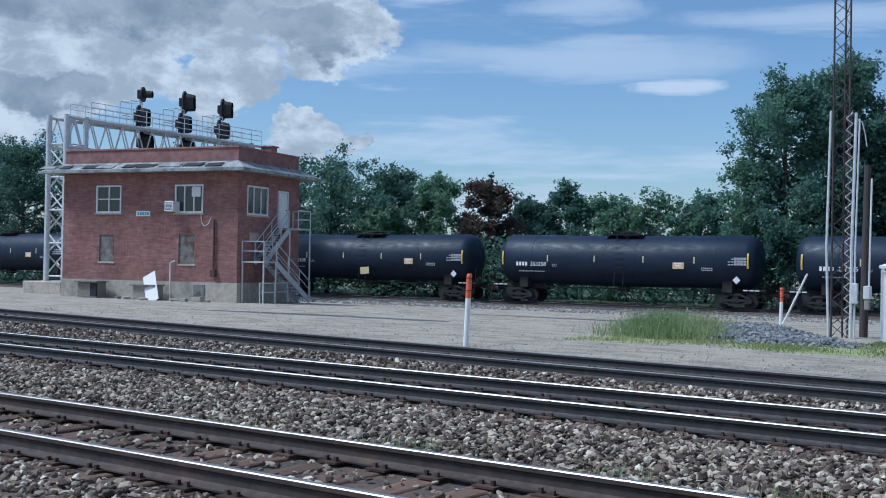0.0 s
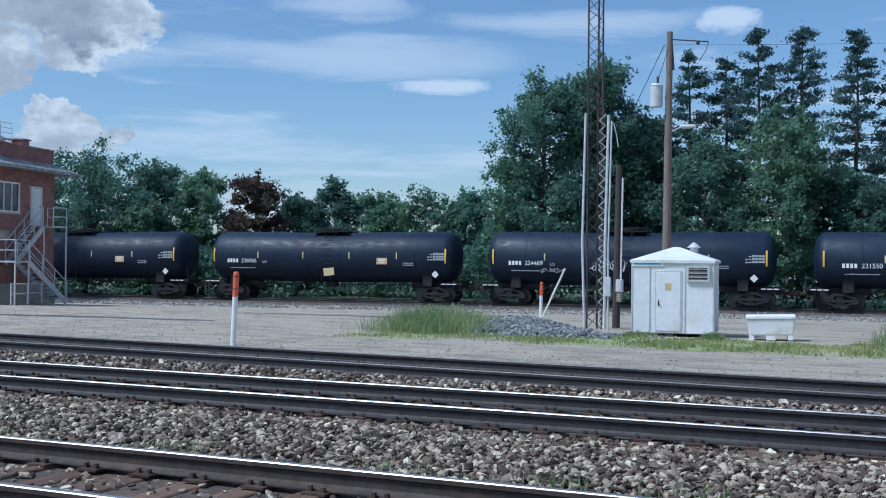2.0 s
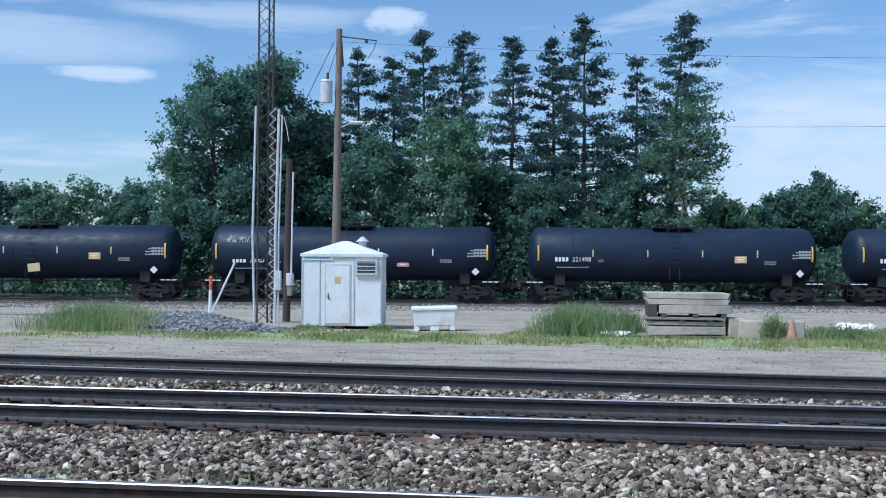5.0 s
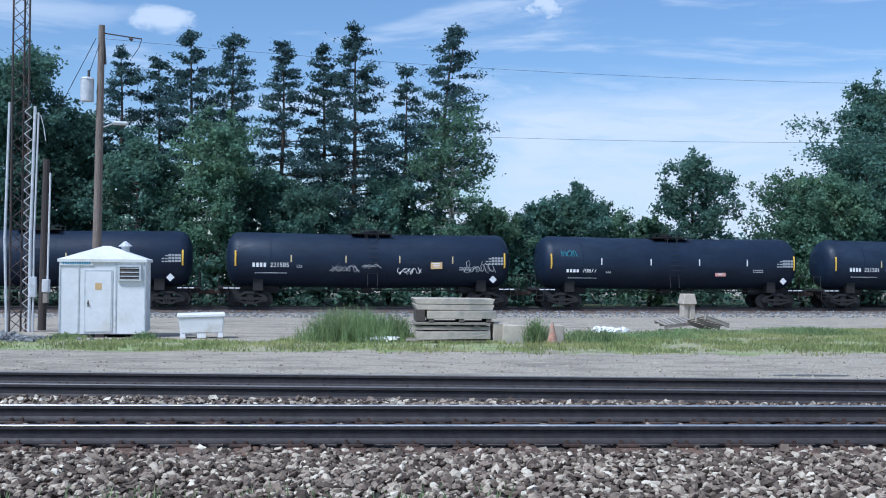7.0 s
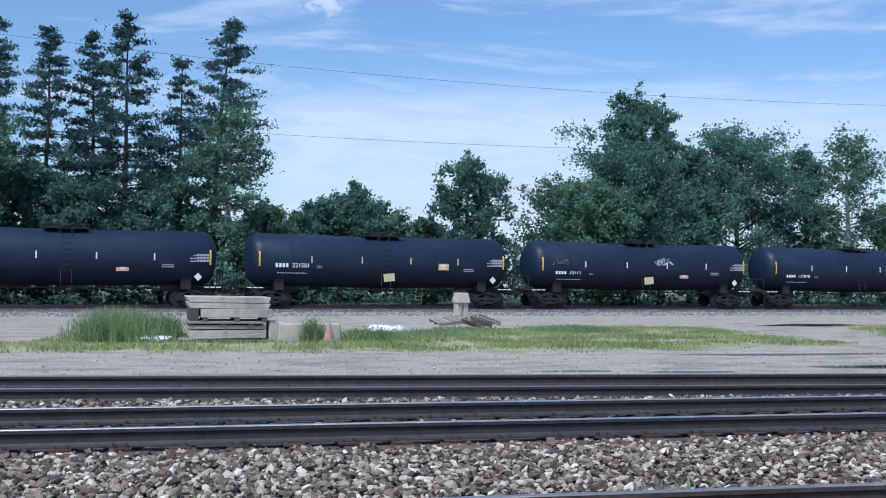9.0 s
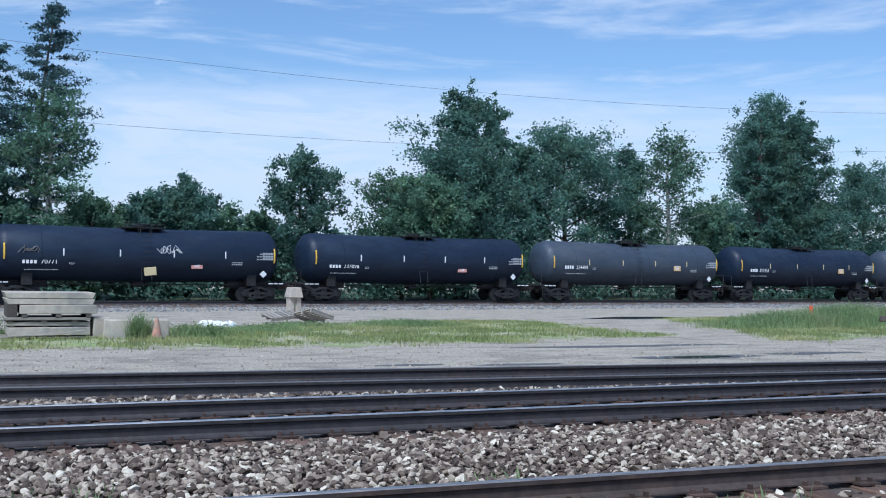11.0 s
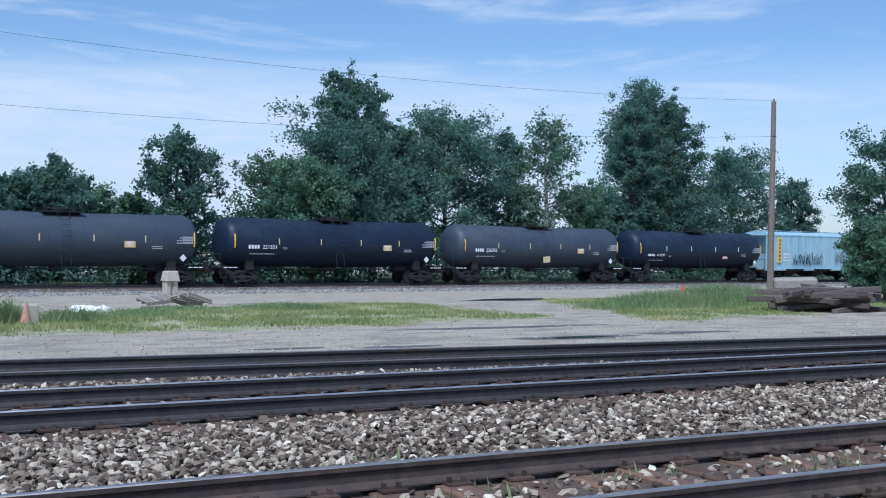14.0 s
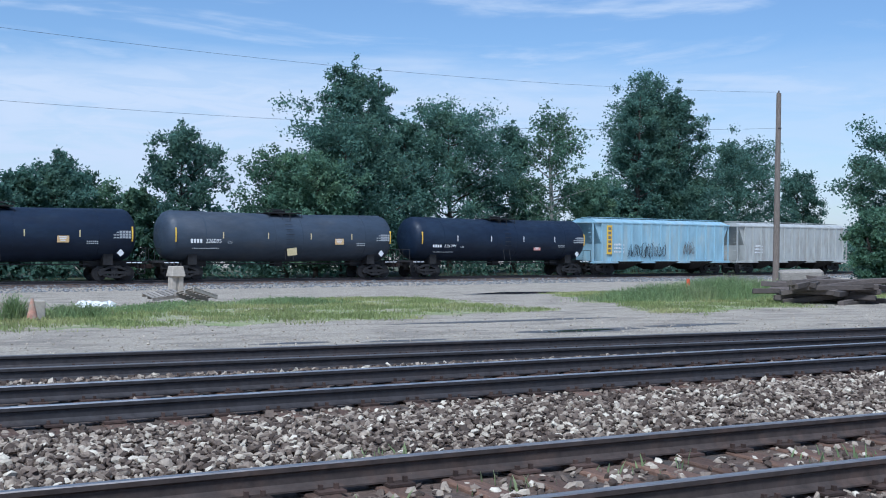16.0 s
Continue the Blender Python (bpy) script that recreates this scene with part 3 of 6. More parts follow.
stones("track_stones", [
    band(2400, lambda x: track_b(x) - 1.35, lambda x: track_b(x) - 0.86, -0.225, -22, 20, 12),
    band(4500, lambda x: track_b(x) - 0.66, lambda x: track_b(x) + 0.66, -0.222, -26, 22, 5),
    band(14000, lambda x: track_b(x) + 0.86, lambda x: track_c(x) - 0.86, -0.165, -32, 30, 6, 1.15, 0.03),
    band(3500, lambda x: track_c(x) - 0.66, lambda x: track_c(x) + 0.66, -0.225, -32, 30, 7),
    band(5000, lambda x: track_c(x) + 0.86, lambda x: track_c(x) + 1.9, -0.25, -34, 32, 8),
], "stone", "loose grey and brown ballast stones between the rails", seed=13)


def yard_stones():
    r = np.random.default_rng(44)
    n = 11000
    y = 16.6 + 30 * r.uniform(0, 1, n) ** 1.6
    x = r.uniform(-1, 1, n) * (18 + y * 0.95)
    z = np.array([ground_z(a, b_) for a, b_ in zip(x, y)])
    stones("loose_gravel", [np.stack([x, y, z], 1)], "pebble", "scattered small stones on the gravel yard", (0.008, 0.018), 45, "gravel")
    # thicker along the foot of the train's bank
    n = 12000
    s = r.uniform(-70, 105, n)
    o = -1.6 - 7.5 * r.uniform(0, 1, n) ** 1.3
    x, y = s * TX + (TRAIN_D + o) * NX, s * TY + (TRAIN_D + o) * NY
    z = np.array([max(TRAIN_Z - 0.2 - 0.055 * (-c - 1.4), ground_z(a, b_)) for a, b_, c in zip(x, y, o)])
    stones("bank_stones", [np.stack([x, y, z], 1)], "pile", "ballast stones along the foot of the train's track", (0.03, 0.062), 46, "ballast")


yard_stones()


# ---------------------------------------------------------------- the line of the train
def build_train_line():
    e = thing("track_4", Matrix.Translation((TRAIN_D * NX, TRAIN_D * NY, TRAIN_Z)) @ pose(0, 0, 0, 0, 0, -math.degrees(AZ0)),
              "rusty railway track under the freight train", "railway track", kind="structure")
    for off in (-0.755, 0.755):
        build_rail(lambda x: 0.0, off, e, "railold", "rail", -260, 400, 0.0, 20)
    bm = B()
    box(bm, -0.115, 0.115, -1.3, 1.3, -0.19, 0, 0.0)
    first = part("tie", bm, "tie", e)
    first.matrix_basis = pose(-75, 0, -0.18)
    for i in range(1, 300):
        share(first, pose(-75 + i * 0.6, 0, -0.18), e)
    # raised ballast shoulder
    xs = np.linspace(-260, 400, 200)
    prof = [(-3.6, -0.36), (-2.3, -0.24), (-1.5, -0.2), (1.5, -0.2), (2.3, -0.24), (4.5, -0.36)]
    V = [(x, y, z + 0.04 * noise.noise((x, y, 0))) for x in xs for y, z in prof]
    k = len(prof)
    q = np.array([i * k + j for i in range(len(xs) - 1) for j in range(k - 1)])
    ob = new("ballast_shoulder", np_mesh("ballast_shoulder", V, np.stack([q, q + k, q + k + 1, q + 1], 1), "grit", 4))
    ob.parent = e


build_train_line()


def build_verge():
    ss = np.linspace(-300, 420, 121)
    offs = (2.9, 6, 12, 40)
    V = [(*line_xy(a, o), -1.316) for a in ss for o in offs]
    q = np.array([i * 4 + j for i in range(len(ss) - 1) for j in range(3)])
    ob = new("verge", np_mesh("verge", V, np.stack([q, q + 4, q + 5, q + 1], 1), "verge", 4))
    tagged(ob, "dark rough green verge beyond the train's track", "ground", kind="structure")


build_verge()


# ---------------------------------------------------------------- freight train
SPEED = 11.9
TRAIN, WHEELS = [], []


def bars(bm, x, y, z, w, h, n, gap=0.35, rise=0.0, rnd=None):
    """A row of n small upright marks, w by h each, on a face that looks along -y."""
    for i in range(n):
        hh = h if rnd is None else h * rnd.uniform(0.55, 1)
        box(bm, x + i * w * (1 + gap), x + i * w * (1 + gap) + w, y - 0.004, y, z, z + hh)


def scrawl(parent, x, z, w, h, y, seed, material):
    """A sprayed squiggle of one bent line."""
    r = random.Random(seed)
    cu = bpy.data.curves.new("spray_mark", "CURVE")
    cu.dimensions, cu.bevel_depth, cu.bevel_resolution, cu.resolution_u = "3D", 0.017, 0, 3
    for stroke in range(3):
        sp = cu.splines.new("BEZIER")
        n = max(5, int(w * 5))
        sp.bezier_points.add(n - 1)
        for i, p in enumerate(sp.bezier_points):
            p.co = (x + w * i / (n - 1) + r.uniform(-0.22, 0.22), y, z + (h if (i + stroke) % 2 else 0) * r.uniform(0.4, 1) + r.uniform(-0.08, 0.08))
            p.handle_left_type = p.handle_right_type = "AUTO" if stroke else "VECTOR"
    cu.materials.append(M[material])
    ob = new("spray_mark", cu)
    ob.parent = parent
    return ob


def digits(parent, text, x, y, z, size, material):
    cu = bpy.data.curves.new("car_number", "FONT")
    cu.body, cu.size, cu.extrude = text, size, 0.003
    cu.materials.append(M[material])
    ob = new("car_number", cu)
    ob.parent = parent
    ob.matrix_basis = pose(x, y, z, 90, 0, 0)
    return ob


def bogie():
    """A three-piece freight truck with two wheelsets, centred at the origin at rail level."""
    bm = B()
    for y in (-0.98, 0.98):
        strip(bm, (-1.05, y, 0.52), (1.05, y, 0.52), 0.16, 0.12)
        strip(bm, (-0.95, y, 0.62), (-0.3, y, 0.86), 0.14, 0.12)
        strip(bm, (0.95, y, 0.62), (0.3, y, 0.86), 0.14, 0.12)
        strip(bm, (-0.95, y, 0.45), (-0.35, y, 0.28), 0.12, 0.12)
        strip(bm, (0.95, y, 0.45), (0.35, y, 0.28), 0.12, 0.12)
        strip(bm, (-0.4, y, 0.25), (0.4, y, 0.25), 0.14, 0.13)
        strip(bm, (-0.4, y, 0.88), (0.4, y, 0.88), 0.14, 0.13)
        for x in (-0.89, 0.89):
            rod(bm, (x, y - 0.09, 0.47), (x, y + 0.09, 0.47), 0.15, n=10)
        for x in (-0.16, 0, 0.16):
            rod(bm, (x, y, 0.3), (x, y, 0.55), 0.07, n=8)
    box(bm, -0.2, 0.2, -1.0, 1.0, 0.5, 0.85)
    return bm


def wheelset():
    bm = B()
    rod(bm, (0, -0.95, 0), (0, 0.95, 0), 0.08, n=8)
    for s in (-1, 1):
        y = 0.755 * s
        rod(bm, (0, y - 0.065, 0), (0, y + 0.065, 0), 0.457, n=24)
        rod(bm, (0, y - 0.09 * s - 0.015, 0), (0, y - 0.09 * s + 0.015, 0), 0.485, n=24)
        for a in range(3):
            box(bm, -0.3, 0.3, y + s * 0.064, y + s * 0.068, -0.03, 0.03, m=pose(0, 0, 0, 0, a * 60, 0))
    return bm


SHARED = {}


def mesh_once(key, make, material):
    if key not in SHARED:
        ob = put(key, make(), material)
        SHARED[key] = ob.data
        bpy.data.objects.remove(ob)
    return SHARED[key]


def child(name, key, make, material, parent, m=None, label=""):
    ob = new(name, mesh_once(key, make, material))
    ob.parent = parent
    if m is not None:
        ob.matrix_basis = m
    if label:
        tagged(ob, label)
    return ob


def running_gear(car, half, wheels):
    for s in (-1, 1):
        bo = child("truck", "truck", bogie, "under", car, pose(s * (half - 2.1), 0, 0))
        for x in (-0.89, 0.89):
            w = child("wheelset", "wheelset", wheelset, "under", bo, pose(x, 0, 0.457))
            wheels.append((w, x))

        def coupler():
            bm = B()
            box(bm, 0, 0.75, -0.12, 0.12, 0.78, 0.98, 0.02)
            box(bm, 0.6, 0.95, -0.2, 0.16, 0.74, 1.04, 0.03)
            return bm
        child("coupler", "coupler", coupler, "rust", car, pose(s * (half - 0.35), 0, 0, 0, 0, 0 if s > 0 else 180))


def tank_shell(half, r, zc):
    """The barrel with rounded heads and a faint sag to the middle, lying along x."""
    bm = B()
    n, hx = 40, half
    rings = [(-hx, 0.02), (-hx + 0.05, 0.45), (-hx + 0.2, 0.76), (-hx + 0.42, 0.92), (-hx + 0.75, 1.0)]
    rings += [(x, 1.0) for x in (-hx * 0.55, -hx * 0.12, -hx * 0.118, -hx * 0.0, hx * 0.118, hx * 0.12, hx * 0.55)]
    rings += [(-x, k) for x, k in reversed(rings[:5])]
    prev = None
    for x, k in rings:
        sag = -0.10 * (1 - min(abs(x) / hx, 1))
        ring = [bm.verts.new((x, math.cos(a) * r * k, zc + sag + math.sin(a) * r * k)) for a in (2 * math.pi * i / n for i in range(n))]
        if prev:
            for i in range(n):
                bm.faces.new((prev[i], prev[(i + 1) % n], ring[(i + 1) % n], ring[i]))
        prev = ring
    bmesh.ops.recalc_face_normals(bm, faces=bm.faces[:])
    return bm


def surf(r, zc, z, proud=0.012):
    """The y of the barrel's near side at height z."""
    return -math.sqrt(max(r * r - (z - zc) ** 2, 0.0)) - proud


def tank_car(s0, length, label, paint="tank", number="", mark=4, stripes=5, panel="tan", yellow_plate=False, spray=(), wheels=None):
    """A tank wagon; s0 is its middle on the line at the start. Returns its Empty."""
    car = thing("tank_car", pose(0, 0, 0), label, "tank car", "freight train")
    half = length / 2 - 0.955                    # half the barrel
    r, zc = 1.65, 2.89
    shell = child("tank", f"tank{half:.2f}{paint}", lambda: tank_shell(half, r, zc), paint, car)
    for p in shell.data.polygons:
        p.use_smooth = True

    for x in (-half * 0.7, -half * 0.12, half * 0.12, half * 0.7):
        zs = -0.10 * (1 - abs(x) / half)

        def bands():
            bm = B()
            for i in range(40):
                a, b_ = 2 * math.pi * i / 40, 2 * math.pi * (i + 1) / 40
                strip(bm, (0, math.cos(a) * (r + 0.006), zc + math.sin(a) * (r + 0.006)), (0, math.cos(b_) * (r + 0.006), zc + math.sin(b_) * (r + 0.006)), 0.05, 0.012, (1, 0, 0))
            bmesh.ops.remove_doubles(bm, verts=bm.verts[:], dist=0.006)
            return bm
        child("barrel_band", f"band{paint}", bands, paint, car, pose(x, 0, zs))

    def sill():
        bm = B()
        for sx in (-1, 1):
            box(bm, sx * (half - 3.2) if sx > 0 else -half - 0.45, half + 0.45 if sx > 0 else -(half - 3.2), -0.35, 0.35, 0.85, 1.25)
            box(bm, sx * (half + 0.15) - 0.35, sx * (half + 0.15) + 0.35, -1.45, 1.45, 1.12, 1.2)
            box(bm, sx * (half - 1.9) - 0.3, sx * (half - 1.9) + 0.3, -1.15, 1.15, 1.0, 1.75)
            # steps and grab irons
            for y in (-1.42, 1.42):
                for x in (sx * (half - 0.1), sx * (half + 0.35)):
                    rod(bm, (x, y, 0.45), (x, y, 1.2), 0.02, n=6)
                rod(bm, (sx * (half - 0.1), y, 0.47), (sx * (half + 0.35), y, 0.47), 0.02, n=6)
                rod(bm, (sx * (half - 0.1), y, 0.78), (sx * (half + 0.35), y, 0.78), 0.02, n=6)
            rod(bm, (sx * (half + 0.42), -1.4, 2.05), (sx * (half + 0.42), 1.4, 2.05), 0.02, n=6)
            for y in (-1.4, -0.5, 0.5, 1.4):
                rod(bm, (sx * (half + 0.42), y, 1.2), (sx * (half + 0.42), y, 2.05), 0.02, n=6)
        rod(bm, (-half + 3, -0.9, 1.05), (half - 3, -0.9, 1.05), 0.035, n=6)
        box(bm, -0.5, 0.1, -0.35, 0.35, 0.85, 1.35)
        return bm
    child("underframe", f"sill{half:.2f}", sill, "under", car)

    def dome():
        bm = B()
        rod(bm, (0, 0, zc + r - 0.2), (0, 0, zc + r + 0.10), 0.42, n=20)
        rod(bm, (0, 0, zc + r + 0.10), (0, 0, zc + r + 0.14), 0.46, n=20)
        box(bm, -1.25, 1.25, -0.95, 0.95, zc + r - 0.06, zc + r - 0.01)
        for x in (-1.25, -0.42, 0.42, 1.25):
            for y in (-0.95, 0.95):
                rod(bm, (x, y, zc + r - 0.5), (x, y, zc + r + 0.2), 0.015, n=5)
        for y in (-0.95, 0.95):
            for z in (0.0, 0.2):
                rod(bm, (-1.25, y, zc + r + z), (1.25, y, zc + r + z), 0.018, n=5)
        for x in (-0.3, 0.3):
            rod(bm, (x, -1.0, zc + r - 0.1), (x, -1.62, 1.3), 0.02, n=5)
        for i in range(9):
            z = 1.4 + i * 0.33
            y = surf(r, zc, min(z, zc + 1.2), 0.06)
            rod(bm, (-0.3, y, z), (0.3, y, z), 0.016, n=5)
        return bm
    child("hatch_platform", "dome", dome, "black", car)
    zs = 2.93
    for i in range(stripes + 1):
        x = -half + 0.55 + (2 * half - 1.1) * i / stripes
        tall = 0.92 if i in (0, stripes) else 0.42

        def stripe(tall=tall):
            bm = B()
            k = 6
            for j in range(k):
                z0, z1 = zs - tall / 2 + tall * j / k, zs - tall / 2 + tall * (j + 1) / k
                y0, y1 = surf(r, zc, z0), surf(r, zc, z1)
                strip(bm, (0, y0, z0), (0, y1, z1), 0.10 if tall > 0.6 else 0.075, 0.006, (1, 0, 0))
            return bm
        end = i in (0, stripes)
        child("reflector_stripe", f"stripe{end}{panel == 'pink' and not end}", stripe, "yellow" if end else "cream" if panel != "pink" else "mark", car, pose(x, 0, 0))
    zt = 2.24 if panel == "pink" else 2.42
    x0 = -half + 1.55
    if number:
        bm = B()
        bars(bm, x0, surf(r, zc, zt + 0.15), zt, 0.15, 0.27, mark, 0.45)
        part("reporting_mark", bm, "mark", car, "white block lettering")
        digits(car, number, x0 + mark * 0.2175 + 0.16, surf(r, zc, zt + 0.12, 0.03), zt, 0.38, "mark")
        bm = B()
        rr = random.Random(number)
        for row in range(2):
            bars(bm, x0 + 0.15, surf(r, zc, zt - 0.25), zt - 0.22 - row * 0.16, 0.085, 0.075, 16, 0.4, rnd=rr)
        tagged(part("data_lettering", bm, "greymark", car), kind="stuff")
        bm = B()
        yy = surf(r, zc, zt + 0.1)
        for a in ((0, 0.3, 0, 0.03), (0, 0.3, 0.25, 0.28), (0, 0.03, 0, 0.28), (0.27, 0.3, 0, 0.28), (0.12, 0.18, 0.08, 0.2)):
            box(bm, x0 + 2.62 + a[0], x0 + 2.62 + a[1], yy - 0.004, yy, zt - 0.02 + a[2], zt - 0.02 + a[3])
        part("stencil_box", bm, "greymark", car)
    # right-hand plates
    bm = B()
    xp, zp = (half - 6.0, 2.05) if panel == "pink" else (half - 5.2, 2.38)
    yy = surf(r, zc, zp + 0.22)
    box(bm, xp, xp + 0.72, yy - 0.01, yy, zp, zp + 0.46, 0.003)
    part("placard", bm, panel, car)
    bm = B()
    for a in ((0.1, 0.6, 0.3, 0.36), (0.15, 0.55, 0.2, 0.25), (0.2, 0.5, 0.1, 0.15)):
        box(bm, xp + a[0], xp + a[1], yy - 0.014, yy - 0.01, zp + a[2], zp + a[3])
    part("placard_lettering", bm, "white", car)
    bm = B()
    yy = surf(r, zc, 2.75)
    for i in range(6):
        for j in range(3):
            if (i, j) != (0, 2):
                box(bm, half - 1.75 + i * 0.19, half - 1.75 + i * 0.19 + 0.16, yy - 0.005, yy, 2.66 + j * 0.17, 2.66 + j * 0.17 + (0.13 if i > 1 else 0.07))
    part("test_data_panel", bm, "greymark", car)
    bm = B()
    yl = surf(r, zc, 1.95)
    box(bm, -0.17, 0.17, -0.004, 0.004, -0.17, 0.17, m=pose(half - 1.25, yl - 0.14, 1.76, 0, 45, 0))
    part("hazard_diamond", bm, "mark", car)
    bm = B()
    for sx in (-1, 1):
        for i in range(3):
            x = sx * (half - 0.35) - 0.5 + i * 0.35
            box(bm, x, x + 0.28, -1.47, -1.46, 1.12, 1.18)
    tagged(part("sill_reflectors", bm, "mark", car), kind="stuff")
    bm = B()
    for i in range(3):
        bars(bm, half - 3.4, surf(r, zc, 2.45), 2.55 - i * 0.12, 0.09, 0.06, 6, 0.35)
    tagged(part("small_lettering", bm, "greymark", car), kind="stuff")
    if yellow_plate:
        bm = B()
        yb = surf(r, zc, 2.3)
        box(bm, -0.37, 0.37, -0.01, 0.01, -0.25, 0.25, 0.004, pose(0.2, yb - 0.03, 1.86, 0, -6, 0))
        part("yellow_plate", bm, "cream", car, "tilted yellow plate")
    for k, (x, z, w, h, mt) in enumerate(spray):
        scrawl(car, x, z, w, h, surf(r, zc, z + h / 2, 0.03), f"{number}{k}", mt)
    running_gear(car, length / 2 - 0.3, wheels)
    TRAIN.append((car, s0))
    return car


def hopper_car(s0, length, label, paint, wheels, mark_board=True, spray=()):
    """A covered hopper wagon with ribbed sides."""
    car = thing("hopper_car", pose(0, 0, 0), label, "hopper car", "freight train")
    h, hw, top, bot = length / 2 - 0.6, 1.55, 4.35, 1.15
    bm = B()
    ends = h - 0.95
    box(bm, -ends, ends, -hw, hw, bot, top)
    for sx in (-1, 1):
        v = [bm.verts.new((sx * x, y, z)) for y in (-hw + 0.1, hw - 0.1) for x, z in ((ends - 0.02, top), (h - 0.15, top), (ends - 0.02, 2.6))]
        bm.faces.new(v[:3]), bm.faces.new(v[3:]), bm.faces.new((v[1], v[2], v[5], v[4])), bm.faces.new((v[0], v[1], v[4], v[3]))
    bmesh.ops.recalc_face_normals(bm, faces=bm.faces[:])
    part("hopper_body", bm, paint, car)
    bm = B()
    box(bm, -h, h, -hw - 0.04, hw + 0.04, top, top + 0.14, 0.02)
    prof = [(-hw, top + 0.14), (-0.8, top + 0.42), (0.8, top + 0.42), (hw, top + 0.14)]
    r0 = [bm.verts.new((-h + 0.3, y, z)) for y, z in prof]
    r1 = [bm.verts.new((h - 0.3, y, z)) for y, z in prof]
    for i in range(3):
        bm.faces.new((r0[i], r0[i + 1], r1[i + 1], r1[i]))
    bm.faces.new(r0), bm.faces.new(list(reversed(r1)))
    box(bm, -h + 0.5, h - 0.5, -0.55, 0.55, top + 0.5, top + 0.55)
    part("roof", bm, paint, car)
    first = None
    n = 13
    for i in range(n + 1):
        x = -ends + 2 * ends * i / n
        if first is None:
            bm = B()
            box(bm, -0.06, 0.06, -hw - 0.09, -hw + 0.01, bot + 0.02, top)
            first = part("side_post", bm, paint, car)
            first.matrix_basis = pose(x, 0, 0)
        else:
            share(first, pose(x, 0, 0), car)
    bm = B()
    box(bm, -h, h, -hw - 0.1, -hw + 0.12, bot - 0.16, bot + 0.04, 0.01)
    box(bm, -h, h, hw - 0.12, hw + 0.1, bot - 0.16, bot + 0.04, 0.01)
    part("side_sill", bm, paint, car)
    bm = B()
    for s in (-1, 1):
        x = s * (h - 0.05)
        for y in (-1.4, 1.4):
            box(bm, x - 0.06, x + 0.06, y - 0.06, y + 0.06, 1.0, top)
        for i in range(8):
            rod(bm, (x, -1.4, 1.4 + i * 0.36), (x, -0.9, 1.4 + i * 0.36), 0.016, n=5)
        box(bm, x - 0.3, x + 0.3, -1.45, 1.45, 1.0, 1.12)
    part("end_frame", bm, paint, car)
    bm = B()
    for x in (-h * 0.52, 0, h * 0.52):
        v = [bm.verts.new((x + a * 0.9 * k, b2 * 1.2 * k, z)) for z, k in ((bot, 1.6), (0.4, 0.5)) for a, b2 in ((-1, -1), (1, -1), (1, 1), (-1, 1))]
        bm.faces.new(v[:4]), bm.faces.new(v[4:])
        for i in range(4):
            bm.faces.new((v[i], v[(i + 1) % 4], v[4 + (i + 1) % 4], v[4 + i]))
    bmesh.ops.recalc_face_normals(bm, faces=bm.faces[:])
    part("discharge_chute", bm, "under", car)
    if mark_board:
        bm = B()
        box(bm, -ends + 0.55, -ends + 1.1, -hw - 0.1, -hw - 0.02, 1.75, 4.2, 0.004)
        part("yellow_stripe", bm, "yellow", car, "tall yellow stripe with dark marks")
        bm = B()
        for i in range(6):
            box(bm, -ends + 0.65, -ends + 1.0, -hw - 0.106, -hw - 0.1, 1.95 + i * 0.37, 2.18 + i * 0.37)
        part("stripe_lettering", bm, "board", car)
    bm = B()
    rr = random.Random(5)
    for i in range(3):
        bars(bm, -ends + 1.45, -hw - 0.02, 2.5 - i * 0.3, 0.13, 0.17, 7, 0.35, rnd=rr)
    part("side_lettering", bm, "mark", car)
    for k, (x, z, w, hh, mt) in enumerate(spray):
        scrawl(car, x, z, w, hh, -hw - 0.1, f"h{k}", mt)
    running_gear(car, length / 2 - 0.3, wheels)
    TRAIN.append((car, s0))
    return car


def build_train():
    tank = "black tank car with yellow reflector stripes and white lettering"
    grey = "faded dark grey tank car with yellow reflector stripes and white lettering"
    sp = {"224469": [(-1.9, 2.15, 2.0, 0.75, "mark"), (-5.2, 2.0, 1.3, 0.4, "greymark")],
          "221585": [(-2.4, 2.2, 1.4, 0.5, "greymark"), (-0.6, 2.4, 1.0, 0.4, "greymark"), (1.5, 2.1, 1.5, 0.5, "mark"), (5.7, 2.2, 1.8, 0.7, "greymark")],
          "70887": [(-7.6, 3.3, 1.3, 0.6, "mark"), (-2.3, 2.35, 1.9, 0.75, "mark")],
          "70877": [(-7.5, 3.2, 0.9, 0.45, "teal")], "70771": [(-7.3, 2.9, 0.9, 0.4, "board"), (0.7, 3.0, 1.4, 0.5, "mark")]}
    cars = [("", tank, "tank"), ("", tank, "tank"), ("262608", grey, "tank"), ("363258", tank, "tank"), ("226065", tank, "tank"), ("224469", tank, "tank"),
            ("221550", tank, "tank"), ("70887", tank, "tank"), ("221498", tank, "tank"), ("221585", tank, "tank"), ("70877", tank, "tank"), ("221501", tank, "tank"),
            ("70771", tank, "tank"), ("737898", tank, "tank"), ("224489", grey, "tankgrey"), ("221551", tank, "tank"), ("226095", grey, "tankgrey"), ("215199", tank, "tank")]
    pitch = 19.44
    slack = [0.65 * math.sin(math.pi * (i - 3) / 14) for i in range(len(cars))]     # couplings drawn out towards the middle
    for i, (num, label, paint) in enumerate(cars):
        pink = num.startswith("7") or num == "215199"
